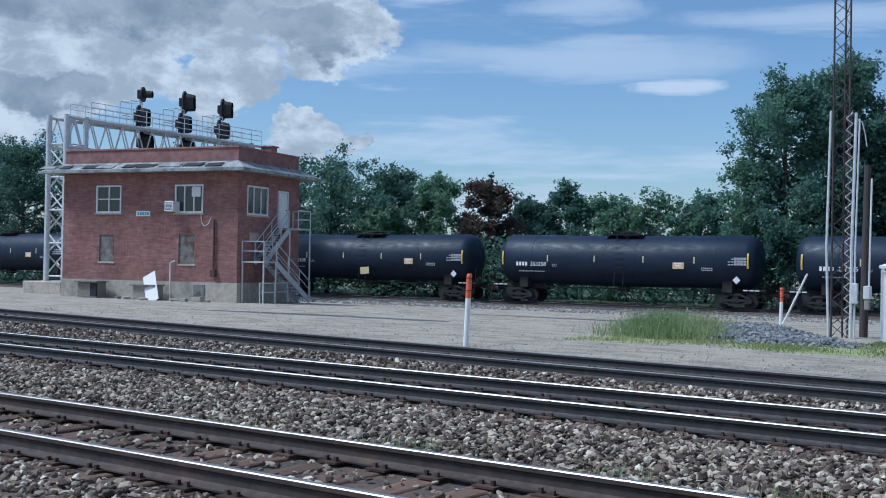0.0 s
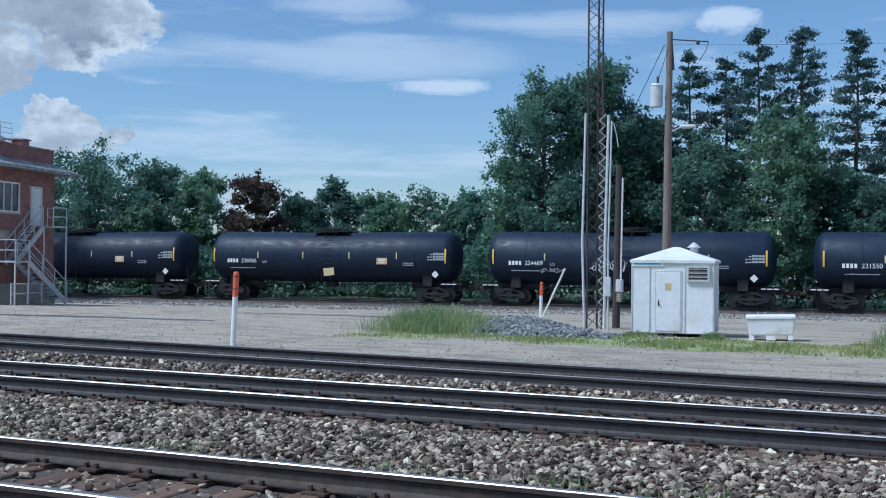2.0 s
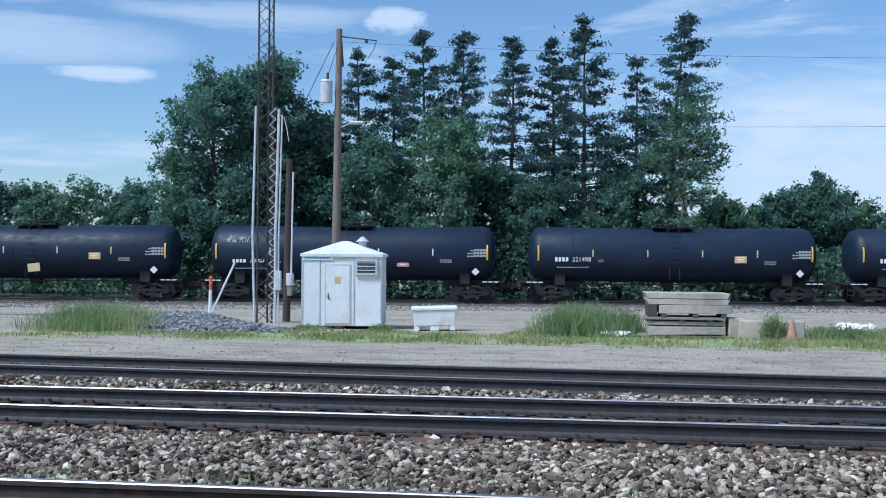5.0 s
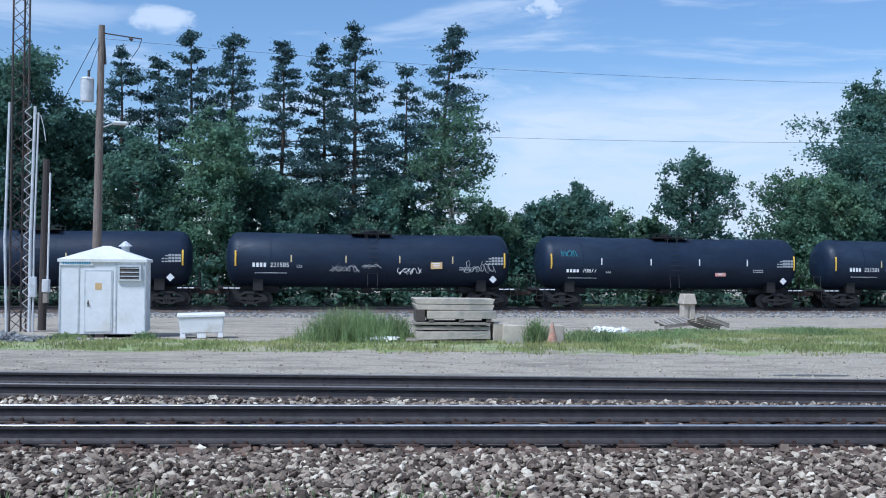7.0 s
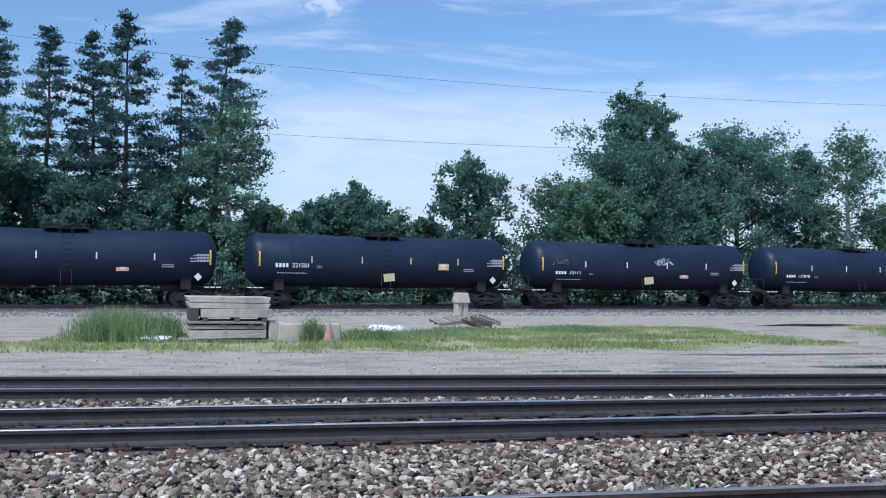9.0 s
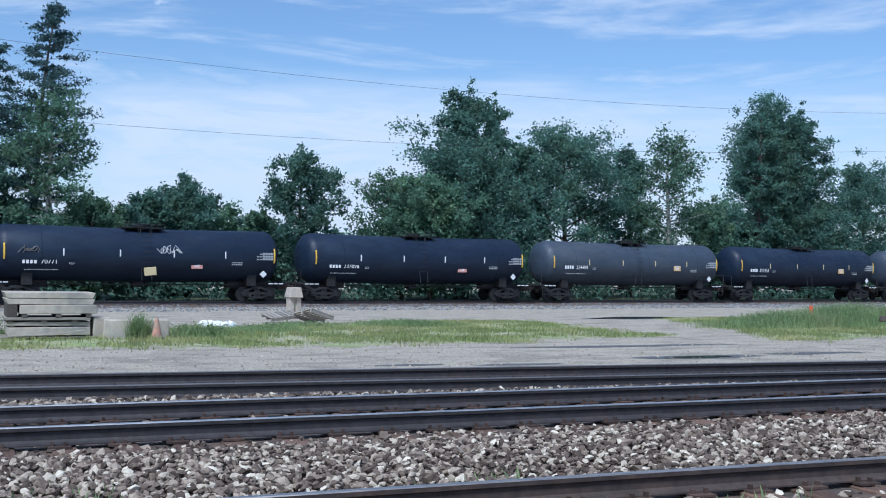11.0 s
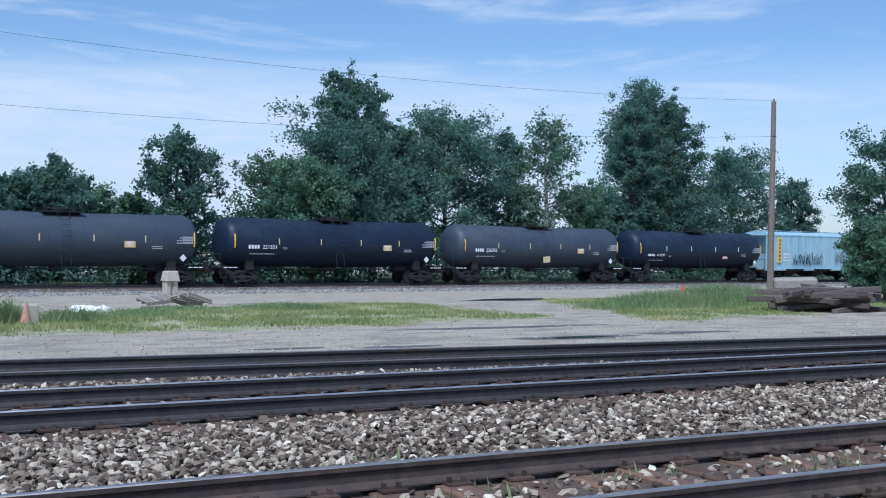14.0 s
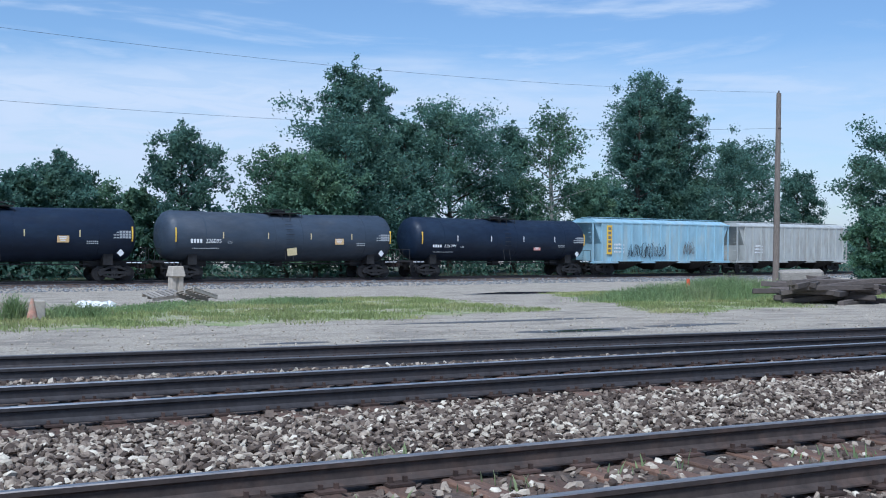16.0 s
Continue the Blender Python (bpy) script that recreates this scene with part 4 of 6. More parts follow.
        tank_car(-25.5 + pitch * (i - 3) + slack[i], pitch, label, paint, num, panel="pink" if pink else "tan",
                 yellow_plate=num in ("226065", "221550", "70887", "221501", "226095", "262608", "70771"), spray=sp.get(num, ()), wheels=WHEELS)
    hopper_car(264.75, 18.6, "pale blue covered hopper car with dark scrawls and a yellow stripe", "bluecar", WHEELS, True,
               [(-4.6, 1.6, 1.6, 1.1, "black"), (-3.0, 1.5, 1.4, 1.4, "black"), (-1.4, 1.6, 1.3, 1.2, "black"), (2.2, 1.8, 1.4, 1.2, "board")])
    hopper_car(283.4, 18.6, "pale grey covered hopper car with ribbed sides", "greycar", WHEELS, False)


build_train()


# ---------------------------------------------------------------- trees
def leaf_sprays(C, size, r, flat=0.0, slim=(0.4, 0.75)):
    """Small leaf sprays, a triangle each, at the points C."""
    n = len(C)
    a = r.normal(size=(n, 3))
    a[:, 2] *= 1 - flat
    a /= np.linalg.norm(a, axis=1)[:, None]
    b = np.cross(a, r.normal(size=(n, 3)))
    b /= np.linalg.norm(b, axis=1)[:, None] + 1e-9
    s = r.uniform(*size, n)[:, None]
    w = s * r.uniform(*slim, n)[:, None]
    V = np.stack([C - a * s, C + b * w + a * s * 0.6, C - b * w + a * s * 0.6], 1).reshape(-1, 3)
    return V, np.arange(n * 3).reshape(-1, 3)


def limb_mesh(segs):
    bm = B()
    for a, b_, r0, r1 in segs:
        rod(bm, a, b_, r0, r1, n=6, caps=False)
    return bm


def broad_tree(name, h, w, base, leaf, bark, n, seed, airy=0.0, size=(0.13, 0.28)):
    """A broad-leaved tree: tapered trunk, limbs, and clumps of leaves at the limb ends with gaps between."""
    r = np.random.default_rng(seed)
    e = new(name)
    segs, clumps = [], []
    top = Vector((r.normal() * w * 0.04, r.normal() * w * 0.04, h * 0.9))
    tr = h * 0.018 + 0.05
    pts = [Vector((0, 0, -0.2))]
    for i in range(1, 7):
        k = i / 6
        pts.append(Vector((top.x * k + r.normal() * 0.1, top.y * k + r.normal() * 0.1, top.z * k)))
        segs.append((pts[-2], pts[-1], tr * (1 - (i - 1) / 6.5), tr * (1 - i / 6.5)))
    nl = int(16 + h * 1.6)
    for i in range(nl):
        k = base + (1 - base) * ((i + 0.5) / nl)
        f = (k - base) / (1 - base)
        reach = w * 0.5 * (0.35 + 0.65 * math.sin(math.pi * min(1, 0.18 + f * 0.82)) ** 0.8) * r.uniform(0.62, 1.12)
        ang = i * 2.4 + r.normal() * 0.4
        z0 = h * 0.86 * k
        a = Vector((top.x * k, top.y * k, z0))
        b_ = Vector((math.cos(ang) * reach, math.sin(ang) * reach, z0 + reach * r.uniform(0.15, 0.7)))
        b_.z = min(b_.z, h * 0.97)
        segs.append((a, b_, tr * 0.35 * (1 - f * 0.6), 0.02))
        for kk in (0.45, 0.72, 1.0):
            p = a.lerp(b_, kk)
            clumps.append((p, (0.55 + 0.45 * kk) * w * 0.115 * r.uniform(0.7, 1.3)))
            q = p + Vector(r.normal(size=3)) * w * 0.09
            clumps.append((q, w * 0.09 * r.uniform(0.6, 1.3)))
    for kz, kr in ((0.86, 0.10), (0.91, 0.075), (0.955, 0.05)):
        clumps.append((Vector((top.x + r.normal() * 0.15, top.y, h * kz)), w * kr))
    per = np.array([c[1] ** 1.6 for c in clumps])
    per = (per / per.sum() * n).astype(int) + 1
    C = []
    for (p, rad), m in zip(clumps, per):
        d = r.normal(size=(m, 3))
        d /= np.linalg.norm(d, axis=1)[:, None]
        C.append(np.array(p) + d * (rad * (0.25 + np.minimum(np.abs(r.normal(size=m)), 1.75) * (0.62 + airy * 0.3)))[:, None] * np.array([1, 1, 0.8]))
    V, F = leaf_sprays(np.concatenate(C), size, r, 0.2)
    part("trunk", limb_mesh(segs), bark, e)
    c = new("crown", np_mesh("crown", V, F, leaf, 3))
    c.parent = e
    return e


def pine_tree(name, h, w, seed, n=5200, lean=0.0):
    """A tall pine: bare lower trunk with dead stubs, level limbs in tiers, needle tufts at their ends."""
    r = np.random.default_rng(seed)
    e = new(name)
    segs, C = [], []
    tr = h * 0.012 + 0.06

    def axis(z):
        k = z / h
        return Vector((lean * w * k * k + 0.1 * math.sin(k * 7 + seed), 0.1 * math.cos(k * 5 + seed), z))
    zs = np.linspace(-0.3, h * 0.99, 9)
    for a, b_ in zip(zs, zs[1:]):
        segs.append((axis(a), axis(b_), tr * (1 - max(a, 0) / h * 0.93), tr * (1 - b_ / h * 0.93)))
    tiers = int(h * 1.75)
    for i in range(tiers):
        k = 0.16 + 0.84 * (i + 0.5) / tiers
        reach = w * 0.5 * min(1.0, (1.03 - k) ** 0.75 * 1.45) * (0.55 if k < 0.3 else 1) * r.uniform(0.7, 1.15)
        nb = r.integers(3, 5)
        a0 = r.uniform(0, 6.28)
        for j in range(nb):
            if r.uniform() < 0.17:
                continue
            L = reach * r.uniform(0.5, 1.12)
            ang = a0 + j * 6.28 / nb + r.normal() * 0.25
            z = h * k + r.normal() * 0.18
            a = axis(z)
            up = 0.05 + 0.55 * max(k - 0.55, 0)
            b_ = a + Vector((math.cos(ang) * L, math.sin(ang) * L, L * (up - 0.06) + r.normal() * 0.22))
            segs.append((a, b_, tr * 0.28 * (1.05 - k), 0.012))
            m = int(56 + 190 * L / (w * 0.5))
            if k < 0.28:
                m //= 4
            t = r.uniform(0.28, 1.04, m) ** 0.8
            sp = 0.10 + 0.20 * t * L ** 0.6
            C.append(np.array(a) + (np.array(b_) - np.array(a)) * t[:, None] + r.normal(size=(m, 3)) * sp[:, None] * np.array([0.85, 0.85, 0.42]) + np.array([0, 0, 0.06]))
    C.append(np.array(axis(h * 0.97)) + r.normal(size=(40, 3)) * np.array([0.16, 0.16, 0.4]))
    C = np.concatenate(C)
    V, F = leaf_sprays(C, (0.09, 0.21), r, 0.0, (0.28, 0.5))
    part("trunk", limb_mesh(segs), "bark", e)
    c = new("crown", np_mesh("crown", V, F, "needle", 3))
    c.parent = e
    return e


def line_dist(az, off):
    """How far the line parallel to the train, off metres behind it, lies at a bearing."""
    return (TRAIN_D + off) / math.cos(radians(az) - AZ0)

# bearing, distance, height, crown width, kind
TREES = (
    (-63.5, 138, 15.7, 10.9, "b"),
    (-61.0, 128, 15.1, 9.1, "b"),
    (-54.2, 112, 12.0, 9.4, "b"),
    (-49.1, 104, 11.1, 7.8, "b"),
    (-46.2, 97, 11.3, 7.3, "b"),
    (-43.1, 95, 11.1, 6.2, "b"),
    (-40.7, 94, 10.3, 5.2, "l"),
    (-38.0, 90, 9.9, 4.3, "r"),
    (-43.4, 91, 7.1, 4.1, "l"),
    (-35.9, 92, 8.3, 4.6, "b"),
    (-34.0, 93, 9.3, 5.6, "b"),
    (-31.6, 89, 8.1, 4.5, "l"),
    (-29.4, 88, 8.6, 4.4, "a"),
    (-27.1, 88, 8.6, 4.8, "b"),
    (-25.0, 84, 7.8, 4.1, "b"),
    (-23.2, 80, 16.7, 6.3, "b"),
    (-20.4, 82, 18.2, 6.2, "b"),
    (-25.0, 80, 10.8, 4.0, "a"),
    (-18.5, 84, 14.4, 5.1, "b"),
    (-16.2, 84, 18.4, 3.9, "p"),
    (-12.8, 82, 19.3, 4.3, "p"),
    (-10.8, 85, 20.1, 4.4, "p"),
    (-8.3, 82, 19.0, 4.5, "p"),
    (-6.2, 84, 19.2, 4.2, "p"),
    (-4.6, 82, 20.2, 4.9, "p"),
    (-0.4, 83, 20.7, 5.1, "q"),
    (-11.6, 78, 13.4, 5.8, "l"),
    (-15.2, 79, 12.0, 5.4, "b"),
    (0.4, 80, 14.6, 4.8, "a"),
    (-6.5, 79, 8.4, 5.2, "b"),
    (-2.8, 81, 9.4, 4.9, "b"),
    (-9.1, 81, 9.7, 4.5, "b"),
    (-18.4, 83, 13.4, 5.2, "b"),
    (-21.0, 85, 15.4, 4.8, "b"),
    (2.4, 80, 6.9, 3.6, "l"),
    (4.2, 84, 6.8, 3.4, "b"),
    (6.6, 87, 8.7, 4.8, "b"),
    (8.9, 88, 7.1, 4.0, "a"),
    (10.4, 83, 6.5, 2.9, "l"),
    (12.6, 84, 11.6, 5.1, "b"),
    (16.9, 90, 10.6, 5.2, "a"),
    (21.0, 95, 18.6, 5.7, "b"),
    (22.4, 97, 17.9, 3.4, "b"),
    (20.6, 93, 13.0, 9.7, "b"),
    (19.2, 88, 9.8, 5.7, "l"),
    (26.1, 104, 15.7, 9.9, "b"),
    (23.8, 102, 14.7, 4.6, "b"),
    (29.3, 110, 14.9, 5.0, "b"),
    (31.3, 106, 15.8, 5.8, "a"),
    (36.3, 124, 21.5, 9.2, "b"),
    (33.9, 117, 9.4, 5.4, "b"),
    (40.4, 135, 15.0, 9.1, "b"),
    (43.3, 148, 12.5, 5.6, "b"),
    (33.3, 110, 9.2, 4.9, "l"),
    (6.9, 90, 8.9, 4.4, "b"),
    (4.8, 86, 8.0, 4.1, "b"),
    (2.3, 85, 7.3, 4.4, "b"),
    (17.8, 89, 7.5, 4.9, "l"),
    (38.0, 123, 10.0, 7.2, "b"),
    (-2.0, 84, 17.5, 4.2, "p"),
    (-14.4, 85, 18.0, 4.2, "p"),
    (47.6, 60, 8.4, 4.2, "b"),
    (50.8, 58, 8.6, 5.0, "l"),
    (46.9, 57, 4.0, 2.0, "l"),
    (49.2, 54, 4.6, 3.0, "l"),
    (35.5, 118, 19.5, 4.4, "b"),
    (37.6, 122, 20.5, 5.0, "b"),
)


def build_trees():
    look_ = {"b": ("broad_tree", "leaf", "bark", "leafy green broad-leaved tree behind the tracks"),
             "l": ("broad_tree", "leaf2", "bark", "bright green bushy young tree behind the tracks"),
             "r": ("broad_tree", "redleaf", "bark", "russet-leaved tree among green ones"),
             "a": ("broad_tree", "leaf2", "palebark", "airy pale-barked tree with sparse leaves")}
    for i, (az, d, h, w, k) in enumerate(TREES):
        x, y = polar(az, d)
        if k in "pq":
            e = pine_tree("pine_tree", h, w * 1.75, 100 + i, lean=0.16 if k == "q" else 0.0)
            tagged(e, "tall dark green pine with a bare lower trunk", "tree", "trees behind the tracks")
        else:
            name, leaf, bark, label = look_[k]
            n = int(7600 + 175 * h * w)
            e = broad_tree(name, h * 1.04, w * 1.2, 0.04 if h < 13 else 0.12, leaf, bark, int(n * (0.45 if k == "a" else 1.8 if d < 70 else 1)), i, 0.4 if k == "a" else 0.0,
                           (0.055, 0.12) if d < 70 else (0.10, 0.21))
            tagged(e, label, "tree", "trees behind the tracks")
        e.matrix_basis = pose(x, y, min(ground_z(x, y), -0.4), 0, 0, 0 if k == "q" else i * 47)


def build_thicket():
    """The unbroken undergrowth between the trees."""
    r = np.random.default_rng(21)
    C = []
    for s in np.arange(-190, 190, 1.15):
        off = 6.5 + r.uniform(0, 3.0)
        h = 3.6 + 1.3 * noise.noise((s * 0.09, 3.1, 0)) + r.uniform(-0.6, 0.9)
        x, y = line_xy(s, off)
        m = 260 if abs(s) < 110 else 110
        p = r.normal(size=(m, 3)) * np.array([0.85, 0.9, 1.0])
        p[:, 2] = np.abs(r.beta(1.6, 1.1, m)) * h
        C.append(p * np.array([1, 1, 1]) + np.array([x, y, -1.33]))
    V, F = leaf_sprays(np.concatenate(C), (0.13, 0.28), r, 0.2)
    ob = new("thicket", np_mesh("thicket", V, F, "leaf", 3))
    tagged(ob, "dense green undergrowth along the far side of the line", "bushes", kind="stuff")
    # a darker screen of woods behind it, and low leaves along the line itself
    C = []
    for s in np.arange(-230, 260, 1.3):
        x, y = line_xy(s, 16 + r.uniform(0, 6))
        m = 170
        p = r.normal(size=(m, 3)) * np.array([1.2, 1.2, 1.0])
        p[:, 2] = r.uniform(0, 1, m) ** 0.8 * (5.3 + 1.2 * noise.noise((s * 0.06, 9.1, 0)))
        C.append(p + np.array([x, y, -1.33]))
    V, F = leaf_sprays(np.concatenate(C), (0.2, 0.4), r, 0.2)
    ob = new("far_woods", np_mesh("far_woods", V, F, "leaf", 3))
    tagged(ob, "far green woods closing the horizon", "woods", kind="stuff")
    C = []
    for s in np.arange(-120, 150, 0.5):
        if noise.noise((s * 0.12, 0.5, 4)) < 0.08:
            continue
        x, y = line_xy(s, 3.6 + r.uniform(0, 1.8))
        m = 16
        p = r.normal(size=(m, 3)) * np.array([0.4, 0.4, 0.3])
        p[:, 2] = r.uniform(0, 1, m) * (0.9 + 0.6 * noise.noise((s * 0.3, 1.5, 2)))
        C.append(p + np.array([x, y, -1.33]))
    V, F = leaf_sprays(np.concatenate(C), (0.05, 0.13), r, 0.2)
    ob = new("trackside_weeds", np_mesh("trackside_weeds", V, F, "leaf", 3))
    tagged(ob, "green weeds growing beside the train's track", "weeds", kind="stuff")


build_trees()
build_thicket()


# ---------------------------------------------------------------- brick signal tower
def ring_wall(bm, x0, x1, y0, y1, z0, z1, t, holes_front=(), holes_side=()):
    """Four walls of thickness t; holes through the front (-y) and the side (+x) as (a0, a1, z0, z1)."""
    def wall(a0, a1, holes, place):
        us = sorted({a0, a1, *[h[0] for h in holes], *[h[1] for h in holes]})
        ws = sorted({z0, z1, *[h[2] for h in holes], *[h[3] for h in holes]})
        for u0, u1 in zip(us, us[1:]):
            for w0, w1 in zip(ws, ws[1:]):
                um, wm = (u0 + u1) / 2, (w0 + w1) / 2
                if any(h[0] < um < h[1] and h[2] < wm < h[3] for h in holes):
                    continue
                place(u0, u1, w0, w1)
    wall(x0, x1, holes_front, lambda a, b_, c, d: box(bm, a, b_, y0, y0 + t, c, d))
    wall(y0 + t, y1, holes_side, lambda a, b_, c, d: box(bm, x1 - t, x1, a, b_, c, d))
    box(bm, x0, x1 - t, y1 - t, y1, z0, z1)
    box(bm, x0, x0 + t, y0 + t, y1 - t, z0, z1)


def window(parent, u0, u1, z0, z1, side, cols=2, rows=2, name="window"):
    """A white framed window let into the wall; side: on the +x wall."""
    w = new(name)
    w.parent = parent
    w.matrix_basis = pose(0, u0, 0, 0, 0, 90) if side else pose(u0, 0, 0)
    W = u1 - u0
    bm = B()
    f, d0, d1 = 0.085, -0.03, 0.10
    box(bm, 0, f, d0, d1, z0, z1), box(bm, W - f, W, d0, d1, z0, z1)
    box(bm, f, W - f, d0, d1, z1 - f, z1), box(bm, f, W - f, d0, d1, z0, z0 + f)
    part("window_frame", bm, "white", w)
    bm = B()
    for i in range(1, cols):
        x = W * i / cols
        box(bm, x - 0.035, x + 0.035, 0.0, 0.08, z0 + f, z1 - f)
    for j in range(1, rows):
        z = z0 + (z1 - z0) * j / rows
        box(bm, f, W - f, 0.012, 0.07, z - 0.03, z + 0.03)
    part("glazing_bar", bm, "white", w)
    for i in range(cols):
        bm = B()
        box(bm, W * i / cols + 0.05, W * (i + 1) / cols - 0.05, 0.04, 0.052, z0 + f, z1 - f)
        part("pane", bm, "glass", w)
    bm = B()
    box(bm, -0.08, W + 0.08, -0.08, 0.1, z0 - 0.09, z0 - 0.004, 0.01)
    part("window_sill", bm, "concrete", w)
    return w


BX, BY, BZ, BROT = -45.7, 37.32, -0.72, 18.0
BL, BD = 11.35, 6.35


def build_tower():
    e = thing("brick_building", pose(BX, BY, BZ, 0, 0, BROT), "two-storey red brick railway signal tower with a weathered overhanging roof", "building")
    front = [(-9.1, -7.42, 4.6, 6.1), (-3.92, -2.14, 4.6, 6.1), (-8.83, -7.84, 1.95, 3.4), (-3.63, -2.63, 1.9, 3.45)]
    side = [(0.85, 2.95, 4.55, 6.1), (3.95, 5.0, 3.95, 6.0)]
    bm = B()
    ring_wall(bm, -BL, 0, 0, BD, 0.95, 6.9, 0.3, front, side)
    part("wall", bm, "mortar", e)
    bm = B()
    ring_wall(bm, -BL - 0.06, 0.06, -0.06, BD + 0.06, -0.3, 0.95, 0.36, [(-9.9, -9.3, 0.1, 0.75)])
    bmesh.ops.remove_doubles(bm, verts=bm.verts[:], dist=0.001)
    part("concrete_base", bm, "concrete", e, "stained concrete base")
    bm = B()
    box(bm, -BL + 0.3, -0.3, 0.3, BD - 0.3, 3.55, 3.7)
    box(bm, -BL + 0.3, -0.3, 0.3, BD - 0.3, 6.6, 6.8)
    part("floor_slab", bm, "concrete", e)
    # sloping canopy roof round the parapet
    bm = B()
    o, zi, zo = 0.95, 7.32, 6.86
    ring = [[(-BL - d, -d), (d, -d), (d, BD + d), (-BL - d, BD + d)] for d in (o, 0.0, o, 0.0)]
    zs = [zo, zi, zo - 0.12, 6.78]
    vv = [[bm.verts.new((x, y, z)) for x, y in rg] for rg, z in zip(ring, zs)]
    for i in range(4):
        j = (i + 1) % 4
        bm.faces.new((vv[0][i], vv[0][j], vv[1][j], vv[1][i]))
        bm.faces.new((vv[2][i], vv[2][j], vv[0][j], vv[0][i]))
        bm.faces.new((vv[3][i], vv[3][j], vv[2][j], vv[2][i]))
        bm.faces.new((vv[1][i], vv[1][j], vv[3][j], vv[3][i]))
    bmesh.ops.recalc_face_normals(bm, faces=bm.faces[:])
    part("canopy_roof", bm, "roofing", e, "weathered pale grey canopy with peeling sheets")
    rr = random.Random(3)
    for i in range(9):
        bm = B()
        x = -BL - 0.5 + i * 1.32 + rr.uniform(-0.2, 0.2)
        L, d = rr.uniform(0.7, 1.3), rr.uniform(0.0, 0.2)
        box(bm, -L / 2, L / 2, -0.22, 0.22, 0, 0.02, m=pose(x, -0.5 - d * 0.5, 7.11 - d * 0.22, 26, rr.uniform(-2, 2), rr.uniform(-5, 5)))
        part("peeling_sheet", bm, "black" if i % 3 else "roofing", e)
    bm = B()
    for a in ((-BL - 0.97, 0.97, -0.99, -0.95), (0.95, 0.99, -0.95, BD + 0.97)):
        box(bm, *a, 6.74, 6.885)
    part("fascia", bm, "roofing", e)
    bm = B()
    ring_wall(bm, -BL + 0.05, -0.05, 0.05, BD - 0.05, 7.25, 8.02, 0.3)
    part("parapet", bm, "brick", e)
    bm = B()
    ring_wall(bm, -BL + 0.0, 0.0, 0.0, BD, 8.02, 8.10, 0.4)
    part("coping", bm, "brick", e)
    bm = B()
    box(bm, -BL + 0.3, -0.3, 0.3, BD - 0.3, 7.25, 7.35)
    part("roof_deck", bm, "black", e)
    bm = B()
    box(bm, -0.35, 0.35, -0.3, 0.3, 7.3, 8.42, 0.02), box(bm, -0.42, 0.42, -0.37, 0.37, 8.42, 8.5, 0.01)
    ch = part("chimney", bm, "brick", e)
    ch.matrix_basis = pose(-0.75, 4.2, 0)
    window(e, *front[0], False)
    window(e, *front[1], False, 3, 1)
    window(e, *side[0], True, 3, 1)
    for h in front[2:]:
        bm = B()
        box(bm, h[0], h[1], 0.05, 0.1, h[2], h[3])
        part("boarded_opening", bm, "board", e, "opening closed with weathered boards")
        bm = B()
        box(bm, h[0] - 0.06, h[1] + 0.06, -0.05, 0.1, h[2] - 0.1, h[2] - 0.004)
        part("stone_sill", bm, "concrete", e)
    # air conditioner and paper in the middle window
    bm = B()
    box(bm, -4.2, -3.65, -0.55, 0.1, 4.66, 5.2, 0.02)
    ac = part("air_conditioner", bm, "white", e)
    bm = B()
    for i in range(6):
        box(bm, -4.14, -3.71, -0.556, -0.552, 4.74 + i * 0.07, 4.77 + i * 0.07)
    part("grille", bm, "black", ac)
    bm = B()
    box(bm, -2.85, -2.3, -0.034, -0.032, 5.45, 5.98)
    part("paper_sheet", bm, "white", e, "white sheet taped to the window")
    # side door
    d = new("door")
    d.parent = e
    bm = B()
    box(bm, 0.01, 0.07, 4.1, 4.86, 3.97, 5.9, 0.01)
    part("door_leaf", bm, "white", d)
    bm = B()
    for y0, y1, z0, z1 in ((3.95, 4.06, 3.95, 6.0), (4.9, 5.0, 3.95, 6.0), (4.06, 4.9, 5.92, 6.0)):
        box(bm, -0.05, 0.09, y0, y1, z0, z1)
    part("door_frame", bm, "white", d)
    bm = B()
    rod(bm, (0.07, 4.78, 4.95), (0.14, 4.78, 4.95), 0.03)
    part("door_handle", bm, "darkmetal", d)
    # small blue name board with unreadable lettering, plate and pipes
    bm = B()
    box(bm, -6.4, -5.5, -0.05, -0.01, 4.42, 4.7, 0.005)
    sg = part("name_board", bm, "white", e)
    bm = B()
    bars(bm, -6.3, -0.052, 4.47, 0.12, 0.17, 5, 0.3)
    part("board_lettering", bm, "blue", sg)
    bm = B()
    box(bm, 0.01, 0.04, 1.1, 2.0, 3.15, 3.6)
    part("wall_plate", bm, "concrete", e)
    bm = B()
    rod(bm, (-1.37, -0.09, 1.25), (-1.37, -0.09, 4.25), 0.05)
    box(bm, -1.52, -1.22, -0.2, 0.0, 1.25, 1.6, 0.01)
    part("conduit", bm, "darkmetal", e)
    bm = B()
    pts = [(-1.6, -0.05, 4.35), (-1.75, -0.09, 4.0), (-2.0, -0.08, 3.9), (-2.2, -0.05, 4.1), (-2.25, -0.04, 4.6)]
    for a, b_ in zip(pts, pts[1:]):
        rod(bm, a, b_, 0.02, n=6)
    part("cable", bm, "white", e)
    bm = B()
    rod(bm, (-3.75, -0.55, 0), (-3.75, -0.55, 1.95), 0.035), rod(bm, (-3.75, -0.55, 1.95), (-3.6, -0.35, 2.05), 0.035)
    part("standpipe", bm, "white", e)
    bm = B()
